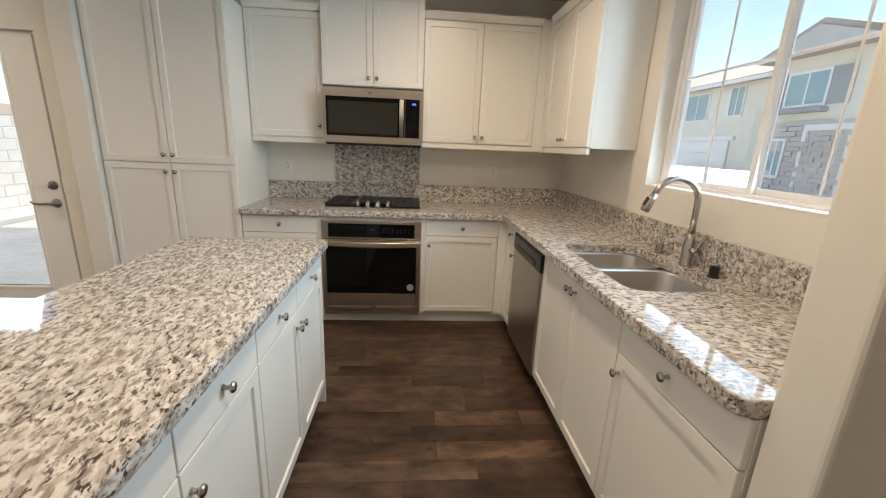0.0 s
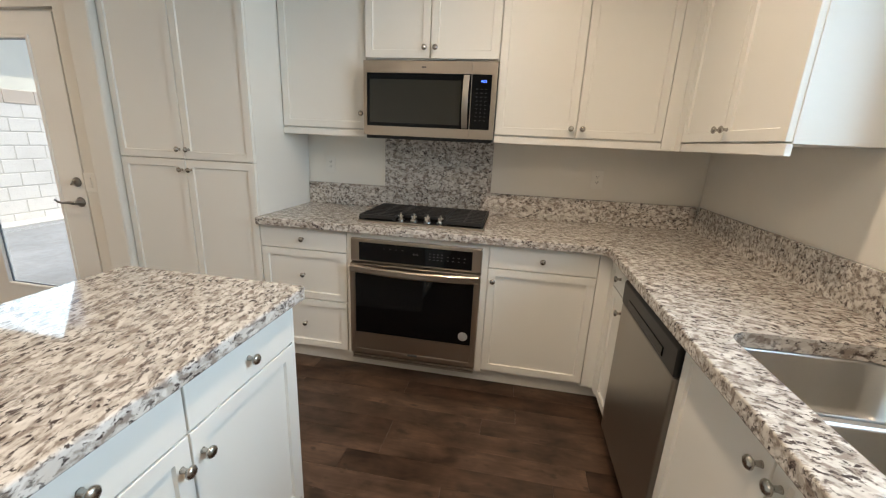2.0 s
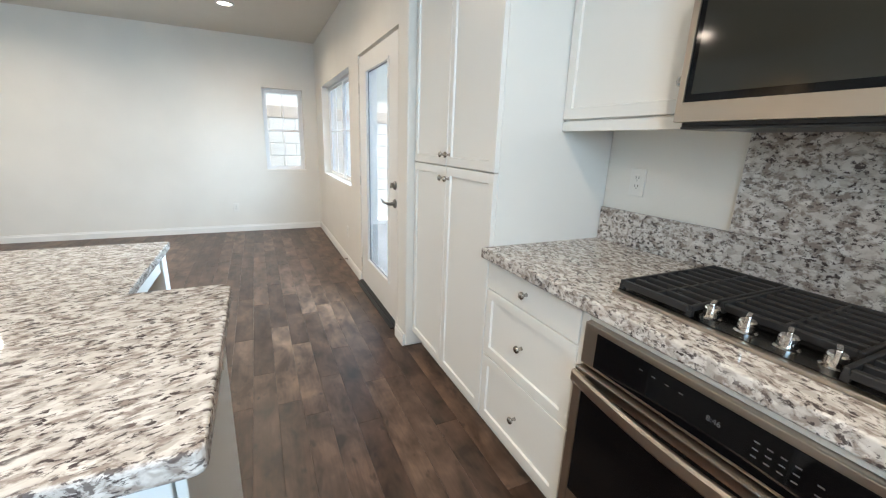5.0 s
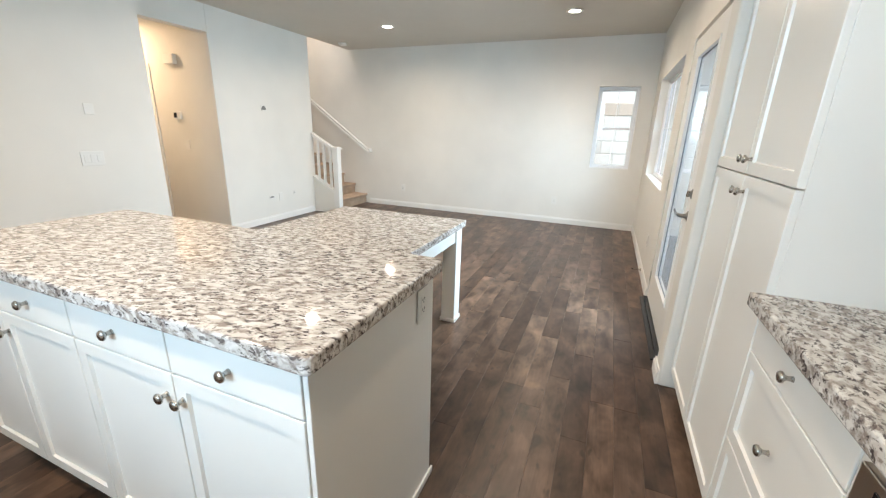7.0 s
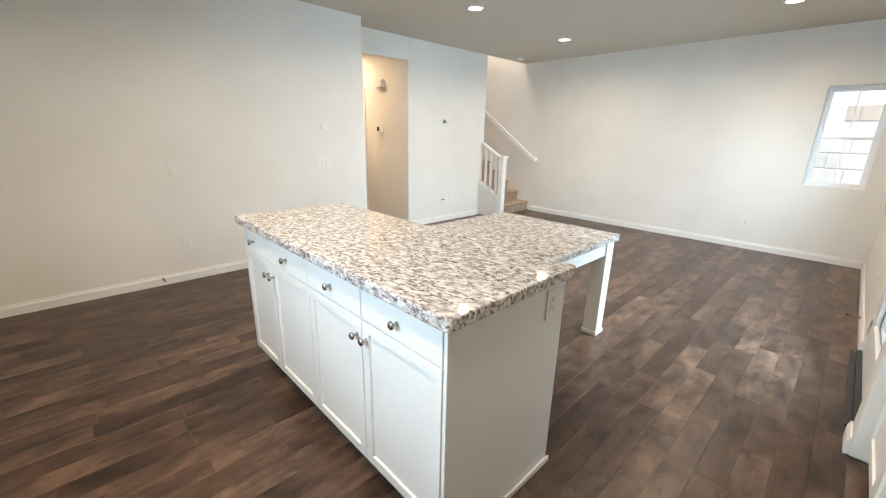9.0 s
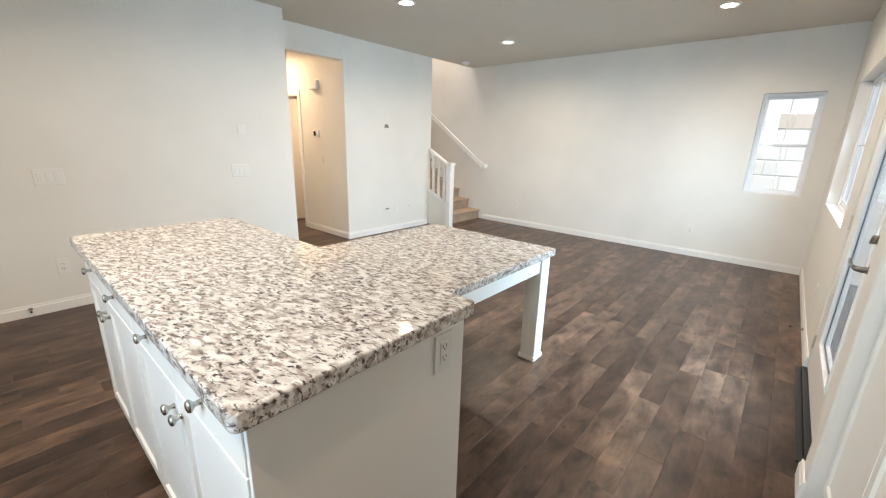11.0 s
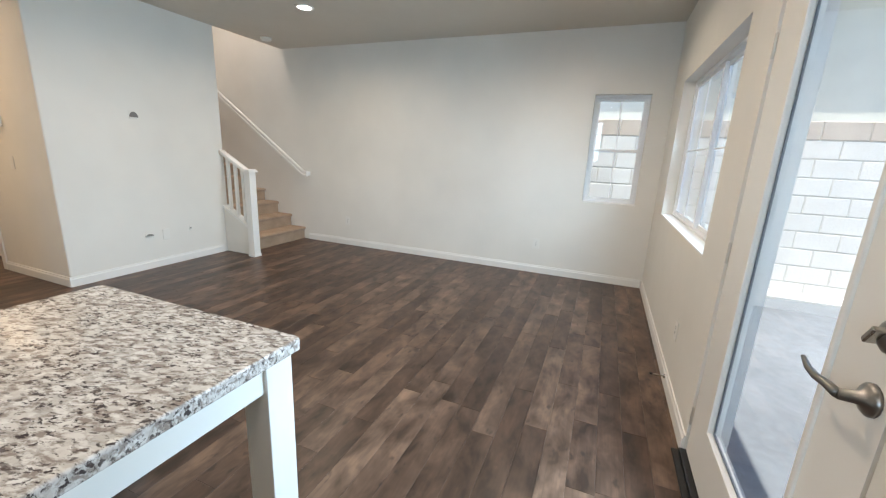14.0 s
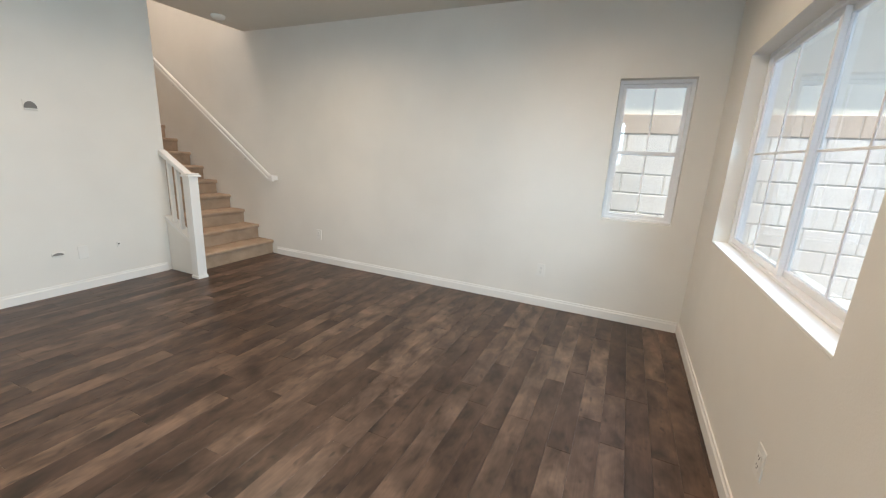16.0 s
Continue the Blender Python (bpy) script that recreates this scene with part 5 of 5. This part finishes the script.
plate("blank_plate", "small white blank plate on the wall", pose(-1.674, YS, 1.412, 0, 0, N), 0.07, 0.085, "blank")
plate("cable_box", "wall-coloured recessed cable plate with half-round hollow shaded by its grey colour", pose(-3.85, YT, 1.537, 0, 0, N), 0.085, 0.075, "dome")
plate("cable_box", "wall-coloured low cable plate with narrow hollow shaded by its grey colour", pose(-3.85, YT, 0.35, 0, 0, N), 0.085, 0.032, "dome")
plate("blank_plate", "white blank plate low on the wall", pose(-4.02, YT, 0.335, 0, 0, N), 0.07, 0.114, "blank")
plate("cable_jack", "small white cable jack low on the wall", pose(-4.293, YT, 0.357, 0, 0, N), 0.03, 0.05, "box")
plate("blank_plate", "small white plate on the hall wall", pose(XH1, -1.88, 1.06, 0, 0, WF), 0.07, 0.114, "blank")
th = thing("thermostat", "small white thermostat with dark display", "thermostat", (XH1, -1.97, 1.41))
mt = pose(XH1, -1.97, 1.41, 0, 0, WF)
part("case", box(-0.06, -0.026, -0.045, 0.06, 0, 0.045, 0.006, 3), PLASTIC, th, m=mt)
part("display", box(-0.05, -0.0275, -0.03, 0.0, -0.026, 0.03), BLACK_GLASS, th, "dark display", m=mt)
solid("door_chime", box(XH1 + 0.0, -2.03, 1.985, XH1 + 0.055, -1.85, 2.10, 0.012, 3), PLASTIC, "white plastic door chime box on the wall", "door chime", "thing")
solid("smoke_detector", lathe([(0.066, 0), (0.066, -0.014), (0.055, -0.03), (0.03, -0.036)], 28), PLASTIC, "round white smoke detector on the ceiling", "smoke detector", "thing", True).matrix_basis = pose(-5.33, -1.06, CEIL)


def door_stop(m):
    ob = thing("door_stop", "thin nickel door stop on the baseboard", "door stop", m, "door stops")
    part("rod", lathe([(0.012, 0), (0.012, 0.006), (0.004, 0.008), (0.004, 0.07)], 12, "-Y"), NICKEL, ob, m=m, smooth=True)
    part("tip", lathe([(0.007, 0.07), (0.007, 0.082), (0.004, 0.084)], 12, "-Y"), RUBBER, ob, "rubber tip", m=m)


door_stop(pose(-3.80, YN - 0.014, 0.06))
door_stop(pose(0.0, YS + 0.014, 0.06, 0, 0, 180))
lay_all()
